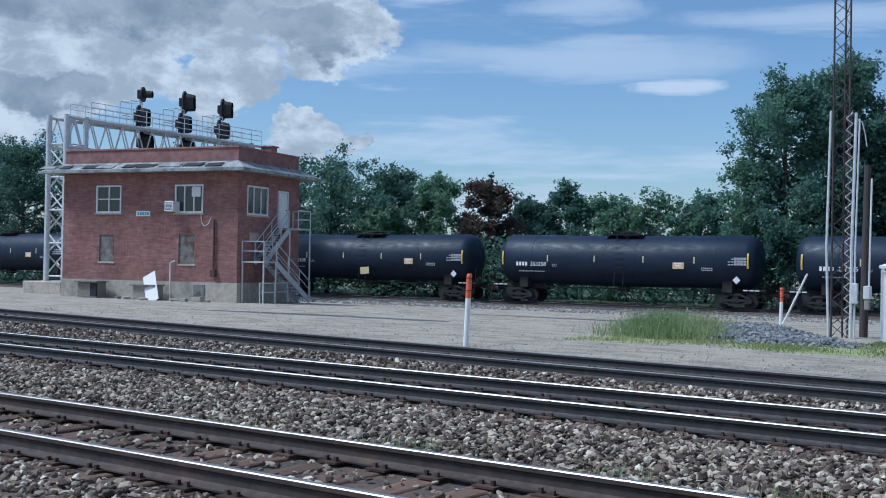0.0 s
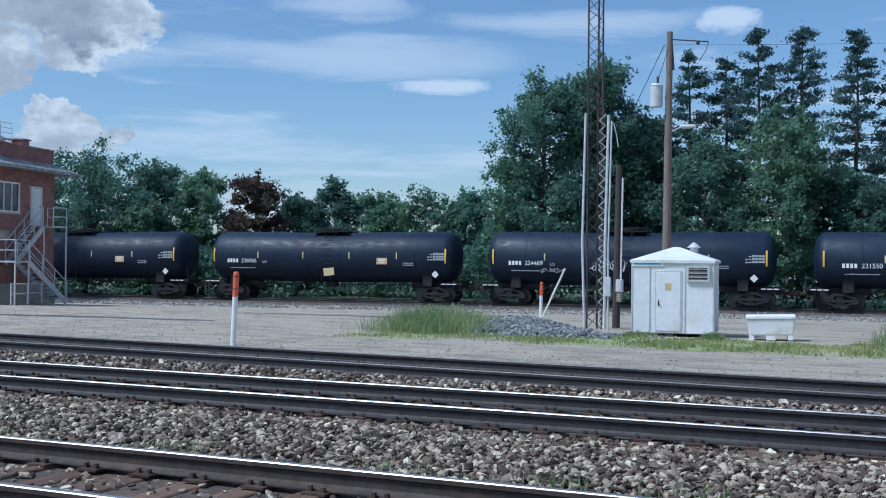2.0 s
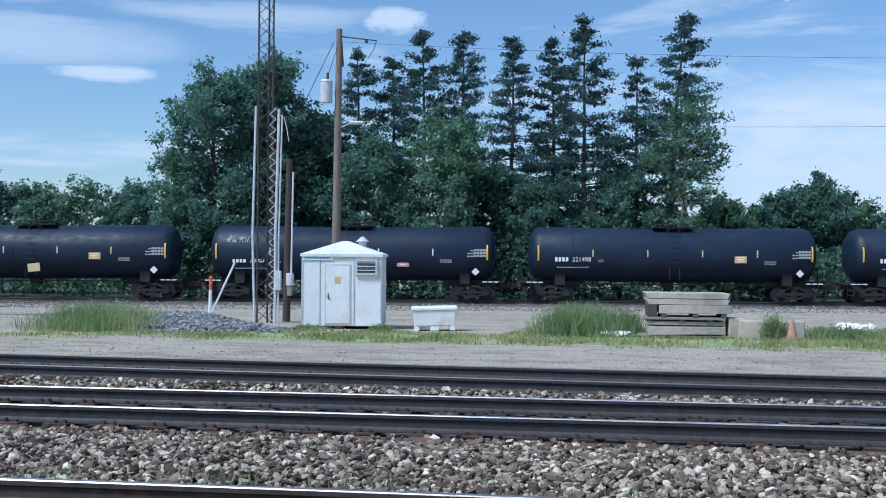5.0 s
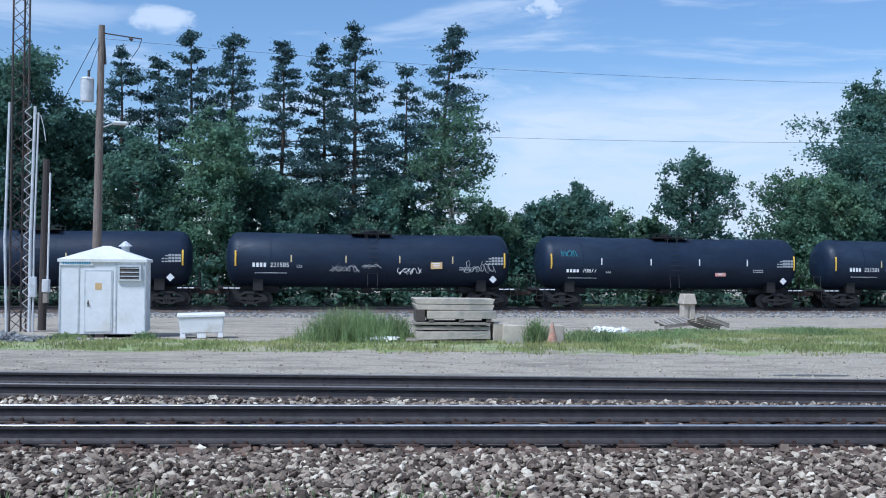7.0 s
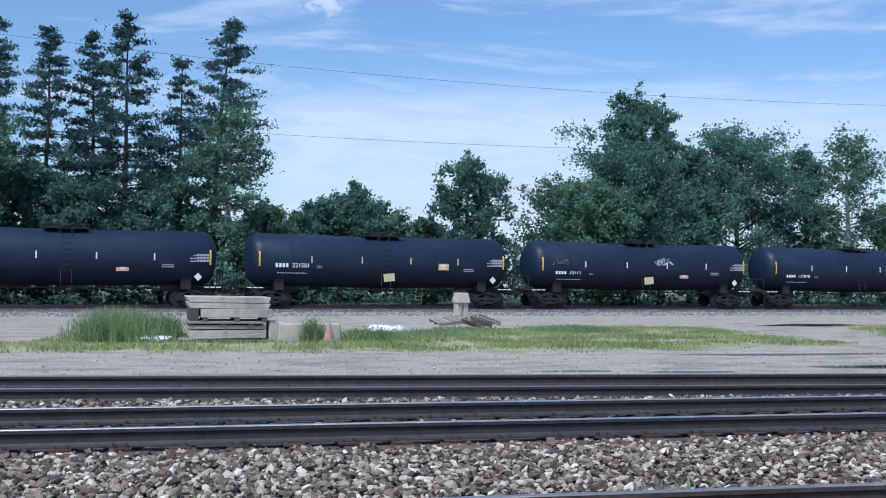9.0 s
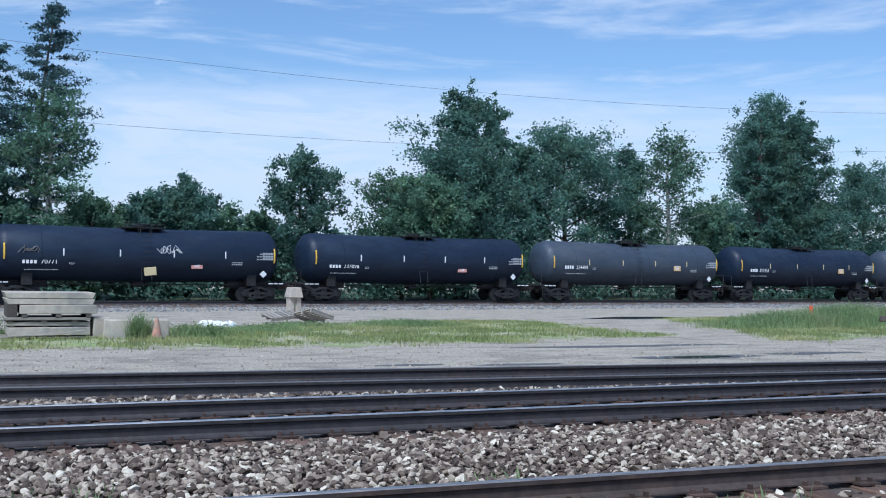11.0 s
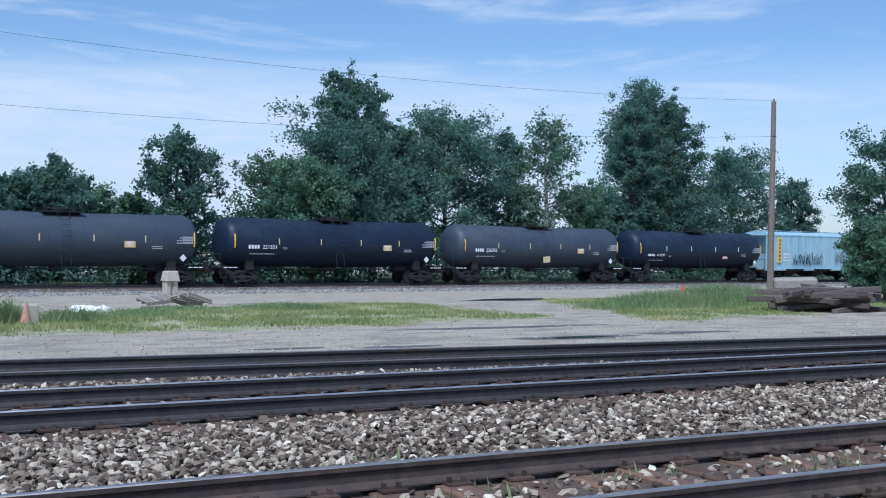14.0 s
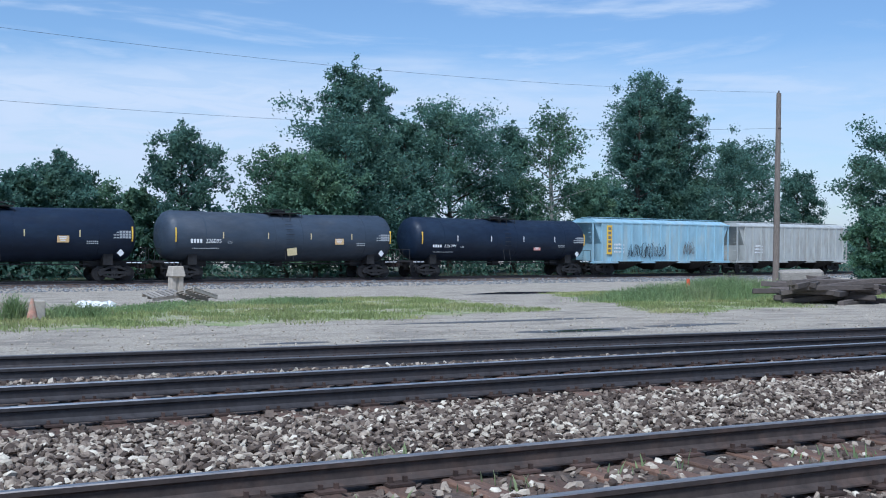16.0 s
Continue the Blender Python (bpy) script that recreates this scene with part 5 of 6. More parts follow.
    box(bm, -2.6, -1.9, -0.09, -0.05, 0.2, 0.8)
    part("basement_vent", bm, "board", e)
    # outside stair
    st = new("outside_stair")
    st.parent = e
    bm = B()
    box(bm, 0.02, 1.25, 4.1, 5.55, 3.86, 3.94)
    part("upper_landing", bm, "galv", st)
    bm = B()
    box(bm, 0.08, 1.45, 0.28, 1.6, 2.02, 2.1)
    part("lower_landing", bm, "galv", st)
    for a, b_, x0, x1, n in (((4.1, 3.94), (1.6, 2.1), 0.08, 0.66, 9), ((1.6, 2.1), (5.2, 0.05), 0.74, 1.42, 11)):
        for x in (x0, x1):
            bm = B()
            strip(bm, (x, a[0], a[1] - 0.12), (x, b_[0], b_[1] - 0.12), 0.3, 0.05)
            part("stringer", bm, "galv", st)
            bm = B()
            rod(bm, (x, a[0], a[1] + 0.95), (x, b_[0], b_[1] + 0.95), 0.032, n=6)
            rod(bm, (x, a[0], a[1] + 0.5), (x, b_[0], b_[1] + 0.5), 0.024, n=6)
            for k in range(4):
                f = k / 3
                y, z = a[0] + (b_[0] - a[0]) * f, a[1] + (b_[1] - a[1]) * f
                rod(bm, (x, y, z - 0.15), (x, y, z + 0.95), 0.03, n=6)
            part("handrail", bm, "galv", st)
        for k in range(1, n):
            f = k / n
            y, z = a[0] + (b_[0] - a[0]) * f, a[1] + (b_[1] - a[1]) * f
            bm = B()
            box(bm, x0 + 0.026, x1 - 0.026, y - 0.13, y + 0.13, z - 0.03, z)
            part("stair_tread", bm, "darkmetal" if k % 3 else "galv", st)

    def fence(name, pts, z0, high):
        for x, y in pts:
            bm = B()
            rod(bm, (x, y, z0 - 0.05), (x, y, z0 + high), 0.03, n=6)
            part("rail_post", bm, "galv", st)
        for (xa, ya), (xb, yb) in zip(pts, pts[1:]):
            for z in (z0 + high * 0.5, z0 + high - 0.02):
                bm = B()
                rod(bm, (xa, ya, z), (xb, yb, z), 0.025, n=6)
                part(name, bm, "galv", st)
    fence("upper_rail", [(1.22, 4.15), (1.22, 5.5), (0.1, 5.5)], 3.94, 1.0)
    fence("lower_rail", [(0.1, 0.32), (1.42, 0.32), (1.42, 1.55)], 2.1, 1.05)
    fence("ground_rail", [(1.62, -0.35), (1.62, 1.1), (1.62, 2.4)], 0.0, 1.0)
    for x, y, z in ((1.2, 5.5, 3.9), (0.7, 4.15, 3.9), (1.4, 0.34, 2.05), (1.4, 1.55, 2.05), (0.12, 0.34, 2.05)):
        bm = B()
        rod(bm, (x, y, -0.1), (x, y, z), 0.045, n=8)
        part("stair_post", bm, "galv", st)
    # brick courses of the two seen walls, proud of the mortar
    W, H = 0.42, 0.078
    V, F = [], []

    def brick(u0, u1, z0, z1, onside):
        k = len(V)
        p = 0.012 + rr.uniform(-0.003, 0.003)
        for d in (0.0, p):
            for u, z in ((u0, z0), (u1, z0), (u1, z1), (u0, z1)):
                V.append((d, u, z) if onside else (u, -d, z))
        F.extend([(k + 4, k + 5, k + 6, k + 7), (k, k + 1, k + 5, k + 4), (k + 1, k + 2, k + 6, k + 5), (k + 2, k + 3, k + 7, k + 6), (k + 3, k, k + 4, k + 7)])
    for onside, a0, a1, holes in ((False, -BL, 0.012, front), (True, 0.0, BD, side)):
        z, row = 0.955, 0
        while z < 6.72:
            u = a0 - (W / 2 if row % 2 else 0)
            while u < a1:
                u0, u1 = max(u, a0), min(u + W - 0.014, a1)
                segs = [(u0, u1)]
                for h in holes:
                    if z + H > h[2] - 0.02 and z < h[3] + 0.02:
                        segs = [q for s0, s1 in segs for q in ((s0, min(s1, h[0] - 0.005)), (max(s0, h[1] + 0.005), s1)) if q[1] - q[0] > 0.02]
                for s0, s1 in segs:
                    brick(s0, s1, z, z + H - 0.013, onside)
                u += W
            z += H
            row += 1
    c = new("brick_facing", np_mesh("brick_facing", V, F, "brick", 4))
    c.parent = e
    tagged(c, "courses of red brick", kind="stuff")
    return e


build_tower()


def local(x, y, z=0.0):
    """A place in the brick building's own axes, in the world."""
    p = pose(BX, BY, BZ, 0, 0, BROT) @ Vector((x, y, z))
    return p.x, p.y, p.z


def build_lean_tos():
    for x, w, d, h, label in ((-8.75, 1.25, 0.9, 0.95, "small weathered wooden box shed against the building"), (-5.05, 1.35, 0.9, 0.85, "low weathered wooden box with open end against the building")):
        px, py, pz = local(x, -0.62)
        e = thing("wooden_box", pose(px, py, ground_z(px, py), 0, 0, BROT), label, "box")
        bm = B()
        box(bm, -w / 2, w / 2, -d / 2, d / 2 - 0.1, 0, h - 0.12, 0.01)
        part("box_body", bm, "wood", e)
        bm = B()
        box(bm, -w / 2 - 0.12, w / 2 + 0.12, -d / 2 - 0.15, d / 2 - 0.1, h - 0.12, h - 0.05, 0.01)
        part("box_lid", bm, "board", e)
        # Black slab on the solid body stands in for a shaded inside.
        bm = B()
        box(bm, w / 2 - 0.4, w / 2 + 0.004, -d / 2 - 0.012, -d / 2 + 0.1, 0.08, h - 0.16)
        part("dark_opening", bm, "black", e)
    px, py, pz = local(-4.15, -1.45)
    bm = B()
    box(bm, -0.42, 0.42, -0.012, 0.012, 0, 1.75)
    b_ = put("leaning_board", bm, "white", label="white board leaning askew against the brick building")
    b_.matrix_basis = pose(px, py, ground_z(px, py) - 0.1, -22, -28, BROT)
    tagged(b_, category="board")
    rr = random.Random(8)
    for i in range(9):
        px, py, pz = local(-6.8 + i * 0.72 + rr.uniform(-0.2, 0.2), -1.0 + rr.uniform(-0.5, 0.3))
        bm = B()
        s = rr.uniform(0.12, 0.3)
        box(bm, -s, s, -s * 0.7, s * 0.7, -0.02, s * rr.uniform(0.3, 0.9), 0.02)
        o = put("rubble_piece", bm, "concrete" if i % 2 else "wood")
        o.matrix_basis = pose(px, py, ground_z(px, py), rr.uniform(-8, 8), rr.uniform(-8, 8), rr.uniform(0, 90))
        tagged(o, "loose piece of rubble beside the brick building", "rubble", "rubble by the building")


build_lean_tos()


# ---------------------------------------------------------------- signal gantry
def build_gantry():
    lx, ly = polar(-59.0, 72.0)
    e = thing("signal_gantry", pose(lx, ly, -0.95, 0, 0, -math.degrees(AZ0) + 90), "galvanised lattice signal gantry with black signal heads", "signal gantry")
    # own axes: x along the span, y across it
    hb, ht, w, span = 9.0, 10.8, 1.5, 17.5

    def lattice(bm, a, b_, n, r):
        """Zigzag between two parallel chords a = (p, q) and b = (p, q)."""
        for i in range(n):
            p0, p1 = Vector(a[0]).lerp(Vector(a[1]), i / n), Vector(b_[0]).lerp(Vector(b_[1]), (i + 0.5) / n)
            p2 = Vector(a[0]).lerp(Vector(a[1]), (i + 1) / n)
            rod(bm, p0, p1, r, n=5), rod(bm, p1, p2, r, n=5)
    for x in (-0.75, span - 1.0):
        leg = new("leg")
        leg.parent = e
        cs = [(x, -w / 2), (x + w, -w / 2), (x + w, w / 2), (x, w / 2)]
        for cx, cy in cs:
            bm = B()
            rod(bm, (cx, cy, 0.9), (cx, cy, ht + 0.15), 0.17, n=12)
            rod(bm, (cx, cy, 0.9), (cx, cy, 0.95), 0.22, n=12)
            part("leg_post", bm, "galv", leg)
        bm = B()
        for i in range(4):
            a, b_ = cs[i], cs[(i + 1) % 4]
            lattice(bm, ((*a, 1.3), (*a, hb)), ((*b_, 1.3), (*b_, hb)), 3, 0.055)
            for z in (1.2, 3.2, 5.2, 7.2, 9.2):
                rod(bm, (*a, z), (*b_, z), 0.05, n=5)
        tagged(part("bracing", bm, "galv", leg), kind="stuff")
        bm = B()
        box(bm, x - 1.0, x + w + 1.0, -w / 2 - 0.9, w / 2 + 0.9, -0.6, 0.9, 0.05)
        part("footing", bm, "concrete", leg)
    for y in (-w / 2, w / 2):
        for z in (hb, ht):
            bm = B()
            rod(bm, (-0.8, y, z), (span + 0.6, y, z), 0.10, n=8)
            part("chord", bm, "galv", e)
    bm = B()
    for y in (-w / 2, w / 2):
        lattice(bm, ((-0.8, y, hb), (span, y, hb)), ((-0.8, y, ht), (span, y, ht)), 14, 0.045)
    for z in (hb, ht):
        lattice(bm, ((-0.8, -w / 2, z), (span, -w / 2, z)), ((-0.8, w / 2, z), (span, w / 2, z)), 14, 0.04)
    tagged(part("truss_web", bm, "galv", e), kind="stuff")
    bm = B()
    for y in (-w / 2 - 0.15, w / 2 + 0.15):
        for z in (0.4, 0.75, 1.1):
            rod(bm, (1.0, y, ht + z), (span, y, ht + z), 0.025, n=5)
        for i in range(15):
            x = 1.0 + i * (span - 1.0) / 14
            rod(bm, (x, y, ht), (x, y, ht + 1.1), 0.025, n=5)
    part("walkway_rail", bm, "galv", e)
    bm = B()
    box(bm, 1.0, span, -0.7, 0.7, ht + 0.06, ht + 0.1)
    part("walkway", bm, "galv", e)
    for k in (7.2, 11.2, 15.2):
        s = new("signal")
        s.parent = e
        s.matrix_basis = pose(k - 0.3, 0.9, 0)
        bm = B()
        rod(bm, (0, 0, hb - 0.6), (0, 0, 13.5), 0.09, n=8)
        part("signal_mast", bm, "galv", s)
        bm = B()
        for z in (ht + 0.1, ht + 1.0, ht + 1.9):
            for a, b_ in (((-1.3, -0.5), (-0.3, -0.5)), ((-0.3, -0.5), (-0.3, 0.5)), ((-1.3, 0.5), (-0.3, 0.5)), ((-1.3, -0.5), (-1.3, 0.5))):
                rod(bm, (*a, z), (*b_, z), 0.03, n=5)
        for a in ((-1.3, -0.5), (-0.3, -0.5), (-0.3, 0.5), (-1.3, 0.5)):
            rod(bm, (*a, ht), (*a, ht + 1.9), 0.03, n=5)
        part("platform_cage", bm, "galv", s)
        for z, off in ((13.3, 0.0), (11.75, -0.35), (10.05, 0.0)):
            if z < 11 and k > 12:
                continue
            small = z > 13 and k < 8
            n = 22

            def oval(y, rx, rz, rise):
                """A ring of the head's outline, rounded at top and bottom, across the line of sight of the track."""
                return [bm.verts.new((math.cos(a) * rx, y, math.sin(a) * rx + (rise if math.sin(a) > 0 else -rise) + rz)) for a in (2 * math.pi * i / n for i in range(n))]

            def loft(rings, ends):
                for p, q in zip(rings, rings[1:]):
                    for i in range(n):
                        bm.faces.new((p[i], p[(i + 1) % n], q[(i + 1) % n], q[i]))
                if ends:
                    bm.faces.new(rings[0]), bm.faces.new(list(reversed(rings[-1])))
                bmesh.ops.recalc_face_normals(bm, faces=bm.faces[:])
            rise = 0.05 if small else 0.34
            bm = B()
            loft([oval(-0.14, 0.44, 0, rise), oval(-0.24, 0.46, 0, rise), oval(-0.27, 0.44, 0, rise)], True)
            hd = part("signal_head", bm, "black", s, "black signal head with hood")
            hd.matrix_basis = pose(off, 0, z, 0, 0, 24)
            bm = B()
            if small:
                loft([oval(-0.26, 0.23, 0.04, 0.02), oval(-0.85, 0.21, 0.0, 0.02)], False)
            else:
                loft([oval(-0.26, 0.34, 0.0, 0.3), oval(-0.6, 0.33, -0.02, 0.28), oval(-0.92, 0.29, -0.05, 0.27)], False)
            part("hood", bm, "black", hd)
            bm = B()
            box(bm, -0.25, 0.25, -0.14, 0.14, -0.3, 0.3, 0.04)
            part("lamp_case", bm, "black", hd)


build_gantry()


# ---------------------------------------------------------------- lattice mast, poles
def build_mast():
    x, y = -13.55, 35.75
    gz = ground_z(x, y)
    e = thing("lattice_mast", pose(x, y, gz, 0, 0, 8), "tall slender dark lattice radio mast with pale conduits", "mast")
    r = 0.29
    cs = [(r * math.cos(a), r * math.sin(a)) for a in (radians(210), radians(330), radians(90))]
    H = 24
    for c in cs:
        bm = B()
        rod(bm, (*c, -0.2), (*c, H), 0.032, n=6)
        part("mast_leg", bm, "darkmetal", e)
    bm = B()
    for i in range(3):
        a, b_ = cs[i], cs[(i + 1) % 3]
        n = 60
        for k in range(n):
            z0, z1 = k * H / n, (k + 1) * H / n
            p, q = (a, b_) if k % 2 else (b_, a)
            rod(bm, (*p, z0), (*q, z1), 0.014, n=4, caps=False)
    part("mast_lacing", bm, "darkmetal", e)
    for dx, h, rad in ((-0.42, 7.3, 0.045), (0.36, 7.2, 0.05), (0.47, 7.0, 0.03)):
        bm = B()
        pz = 0.0
        rod(bm, (dx + 0.1 * (dx < 0), -0.15, -0.2), (dx, -0.15, h * 0.4), rad, n=8), rod(bm, (dx, -0.15, h * 0.4), (dx + 0.08, -0.1, h), rad, n=8)
        part("conduit_pipe", bm, "galv", e)
    bm = B()
    for i in range(40):
        z = i * 0.18
        rod(bm, (0.14 if i % 2 else 0.36, -0.17, z), (0.36 if i % 2 else 0.14, -0.17, z + 0.18), 0.012, n=4)
    part("conduit_ladder", bm, "galv", e)
    bm = B()
    box(bm, 0.38, 0.58, -0.3, -0.12, 1.1, 1.75, 0.015)
    part("junction_box", bm, "galv", e)
    bm = B()
    pts = [(0.45, -0.1, 7.0), (0.62, -0.1, 6.9), (0.72, -0.1, 6.5), (0.78, -0.1, 6.1)]
    for a, b_ in zip(pts, pts[1:]):
        rod(bm, a, b_, 0.015, n=5)
    part("cable", bm, "galv", e)
    x, y = -13.25, 37.0
    gz = ground_z(x, y)
    e = thing("wooden_post", pose(x, y, gz, 0, 0.8, 0), "short dark wooden pole with a meter box", "pole")
    bm = B()
    rod(bm, (0, 0, -0.3), (0, 0, 5.65), 0.14, 0.11, n=12)
    part("pole_shaft", bm, "darkpole", e)
    bm = B()
    rod(bm, (0.17, -0.08, 1.6), (0.17, -0.08, 5.2), 0.03, n=6)
    part("pole_conduit", bm, "white", e)
    bm = B()
    box(bm, 0.06, 0.28, -0.3, -0.1, 1.25, 1.68, 0.02)
    part("meter_box", bm, "white", e)
    bm = B()
    box(bm, 0.09, 0.25, -0.27, -0.12, 0.9, 1.24, 0.02)
    part("switch_box", bm, "wood", e)


build_mast()


def build_utility_pole():
    x, y = polar(-17.25, 45.0)
    gz = ground_z(x, y)
    e = thing("utility_pole", pose(x, y, gz, 0, 0.5, 10), "weathered grey wooden utility pole with a transformer", "utility pole")
    bm = B()
    rod(bm, (0, 0, -0.4), (0, 0, 11.5), 0.19, 0.12, n=14)
    part("pole_shaft", bm, "pole", e)
    t = new("transformer")
    t.parent = e
    t.matrix_basis = pose(-0.48, -0.1, 8.95)
    bm = B()
    rod(bm, (0, 0, -0.42), (0, 0, 0.42), 0.25, n=18), rod(bm, (0, 0, 0.42), (0, 0, 0.5), 0.27, 0.2, n=18)
    part("transformer_can", bm, "galv", t)
    bm = B()
    rod(bm, (0.05, 0, 0.5), (0.05, 0, 0.78), 0.05, n=8)
    part("bushing", bm, "darkmetal", t)
    bm = B()
    rod(bm, (0.1, 0, 11.2), (1.5, 0, 11.05), 0.025, n=6), rod(bm, (1.05, 0, 11.05), (1.15, 0, 10.98), 0.06, n=8)
    rod(bm, (1.5, 0, 11.05), (1.4, 0, 10.7), 0.015, n=5), rod(bm, (1.4, 0, 10.7), (1.15, 0, 10.3), 0.015, n=5)
    part("top_arm", bm, "darkmetal", e)
    bm = B()
    rod(bm, (0.08, 0, 11.0), (0.16, 0, 10.0), 0.05, n=8)
    part("arrester", bm, "darkmetal", e)
    bm = B()
    rod(bm, (0.1, 0, 7.55), (0.55, -0.25, 7.72), 0.025, n=6), box(bm, 0.5, 1.1, -0.42, -0.18, 7.64, 7.78, 0.05)
    part("yard_light", bm, "galv", e)
    bm = B()
    rod(bm, (-0.2, 0, 11.0), (-1.7, 0.4, 8.0), 0.014, n=5), rod(bm, (-0.05, -0.1, 10.8), (-0.45, -0.1, 9.5), 0.012, n=5)
    part("drop_wire", bm, "black", e)
    xr, yr = polar(42.3, 65.0)
    gr = ground_z(xr, yr)
    e2 = thing("utility_pole", pose(xr, yr, gr, 0, 0.4, 0), "plain weathered wooden utility pole beside a pile of old timber", "utility pole")
    bm = B()
    rod(bm, (0, 0, -0.4), (0, 0, 10.85), 0.19, 0.13, n=14)
    part("pole_shaft", bm, "pole", e2)
    bm = B()
    rod(bm, (-0.12, -0.12, 8.9), (0.1, -0.12, 8.9), 0.03, n=6), rod(bm, (0, 0, 10.8), (0, 0, 11.0), 0.04, n=6)
    part("insulator", bm, "darkmetal", e2)
    for z0, z1, sag in ((11.0 + gz, 10.9 + gr, 1.0), (7.9 + gz, 8.9 + gr, 0.9)):
        a, b_ = Vector((x, y, z0)), Vector((xr, yr, z1))
        cu = bpy.data.curves.new("overhead_cable", "CURVE")
        cu.dimensions, cu.bevel_depth, cu.bevel_resolution = "3D", 0.006, 1
        sp = cu.splines.new("POLY")
        sp.points.add(32)
        for i, p in enumerate(sp.points):
            f = i / 32
            p.co = (*(a.lerp(b_, f) + Vector((0, 0, -sag * 4 * f * (1 - f)))), 1)
        cu.materials.append(M["black"])
        tagged(new("overhead_cable", cu), "thin dark overhead cable strung between two poles", "cable", "overhead cables")


build_utility_pole()


def marker_post(x, y, h, lean, brace=None):
    gz = ground_z(x, y)
    e = thing("marker_post", pose(x, y, gz, 0, lean, 0), "white marker post with an orange top standing in gravel", "marker post", "marker posts")
    bm = B()
    rod(bm, (0, 0, -0.3), (0, 0, h * 0.66), 0.062, n=14)
    part("post_shaft", bm, "white", e)
    bm = B()
    rod(bm, (0, 0, h * 0.66), (0, 0, h - 0.04), 0.064, n=14), rod(bm, (0, 0, h - 0.04), (0, 0, h), 0.064, 0.045, n=14)
    part("orange_top", bm, "orange", e)
    bm = B()
    for z in (0.76, 0.93):
        rod(bm, (0, 0, h * z), (0, 0, h * z + 0.02), 0.066, n=14)
    part("top_band", bm, "rust", e)
    if brace:
        bm = B()
        rod(bm, (0.02, 0, 0.05), brace, 0.04, n=10)
        part("brace_pipe", bm, "white", e, "slanting white pipe")


marker_post(-16.25, 20.0, 1.66, 2.6)
marker_post(-17.4, 40.0, 1.55, 1.5, (0.95, 0, 2.1))


# ---------------------------------------------------------------- white equipment hut
def build_hut():
    x, y = -10.95, 31.95
    e = thing("equipment_hut", pose(x, y, ground_z(x, y) + 0.06, 0, 0, 10.5), "small white sheet-metal equipment hut with louvre and hipped roof", "hut")
    W, D, H = 2.36, 2.15, 2.16
    bm = B()
    box(bm, 0, W, 0, D, 0.03, H, 0.008)
    part("hut_wall", bm, "white", e)
    for i, u in enumerate((0.0, 0.52, 1.55, W)):
        bm = B()
        box(bm, u - 0.02, u + 0.02, -0.018, 0.004, 0.03, H)
        part("wall_seam", bm, "galv", e)
    for v in (0.45, 0.9, 1.35, 1.8):
        bm = B()
        box(bm, W - 0.004, W + 0.018, v - 0.02, v + 0.02, 0.03, H)
        part("wall_rib", bm, "white", e)
    bm = B()
    o = 0.06
    lo = [bm.verts.new(p) for p in ((-o, -o, H + 0.02), (W + o, -o, H + 0.02), (W + o, D + o, H + 0.02), (-o, D + o, H + 0.02))]
    lb = [bm.verts.new((v.co.x, v.co.y, H - 0.06)) for v in lo]
    t1, t2 = bm.verts.new((W * 0.5 - 0.1, D / 2, H + 0.42)), bm.verts.new((W * 0.5 + 0.1, D / 2, H + 0.42))
    bm.faces.new((lo[0], lo[1], t2, t1)), bm.faces.new((lo[1], lo[2], t2)), bm.faces.new((lo[2], lo[3], t1, t2)), bm.faces.new((lo[3], lo[0], t1))
    for i in range(4):
        bm.faces.new((lb[i], lb[(i + 1) % 4], lo[(i + 1) % 4], lo[i]))
    bm.faces.new(list(reversed(lb)))
    bmesh.ops.recalc_face_normals(bm, faces=bm.faces[:])
    part("hut_roof", bm, "white", e)
    bm = B()
    rod(bm, (1.72, 0.9, H + 0.1), (1.72, 0.9, H + 0.42), 0.12, n=12), rod(bm, (1.72, 0.9, H + 0.42), (1.72, 0.9, H + 0.56), 0.2, 0.03, n=12)
    rod(bm, (1.72, 0.9, H + 0.40), (1.72, 0.9, H + 0.42), 0.2, n=12)
    part("roof_vent", bm, "galv", e)
    d = new("hut_door")
    d.parent = e
    bm = B()
    box(bm, 0.72, 1.42, -0.03, 0.0, 0.1, 1.82, 0.006)
    part("door_leaf", bm, "white", d)
    bm = B()
    for a in ((0.68, 0.72, 0.06, 1.87), (1.42, 1.46, 0.06, 1.87), (0.72, 1.42, 1.82, 1.87)):
        box(bm, a[0], a[1], -0.022, 0.0, a[2], a[3])
    part("door_frame", bm, "galv", d)
    bm = B()
    rod(bm, (0.79, -0.03, 0.92), (0.79, -0.09, 0.92), 0.025, n=8), box(bm, 0.775, 0.805, -0.035, -0.03, 0.82, 1.0)
    part("door_handle", bm, "darkmetal", d)
    bm = B()
    box(bm, 0.98, 1.16, -0.036, -0.031, 1.3, 1.5)
    part("warning_label", bm, "tan", d, "faded yellow warning label")
    lv = new("louvre")
    lv.parent = e
    bm = B()
    for a in ((1.60, 1.66, 1.56, 2.02), (2.20, 2.26, 1.56, 2.02), (1.66, 2.20, 1.96, 2.02), (1.66, 2.20, 1.56, 1.61)):
        box(bm, a[0], a[1], -0.09, 0.0, a[2], a[3])
    box(bm, 1.66, 2.20, -0.025, -0.02, 1.61, 1.96)
    part("louvre_frame", bm, "galv", lv)
    for i in range(6):
        bm = B()
        box(bm, 1.66, 2.20, -0.03, 0.03, -0.004, 0.004, m=pose(0, -0.055, 1.645 + i * 0.058, 35, 0, 0))
        part("louvre_slat", bm, "galv" if i % 2 else "darkmetal", lv)
    bm = B()
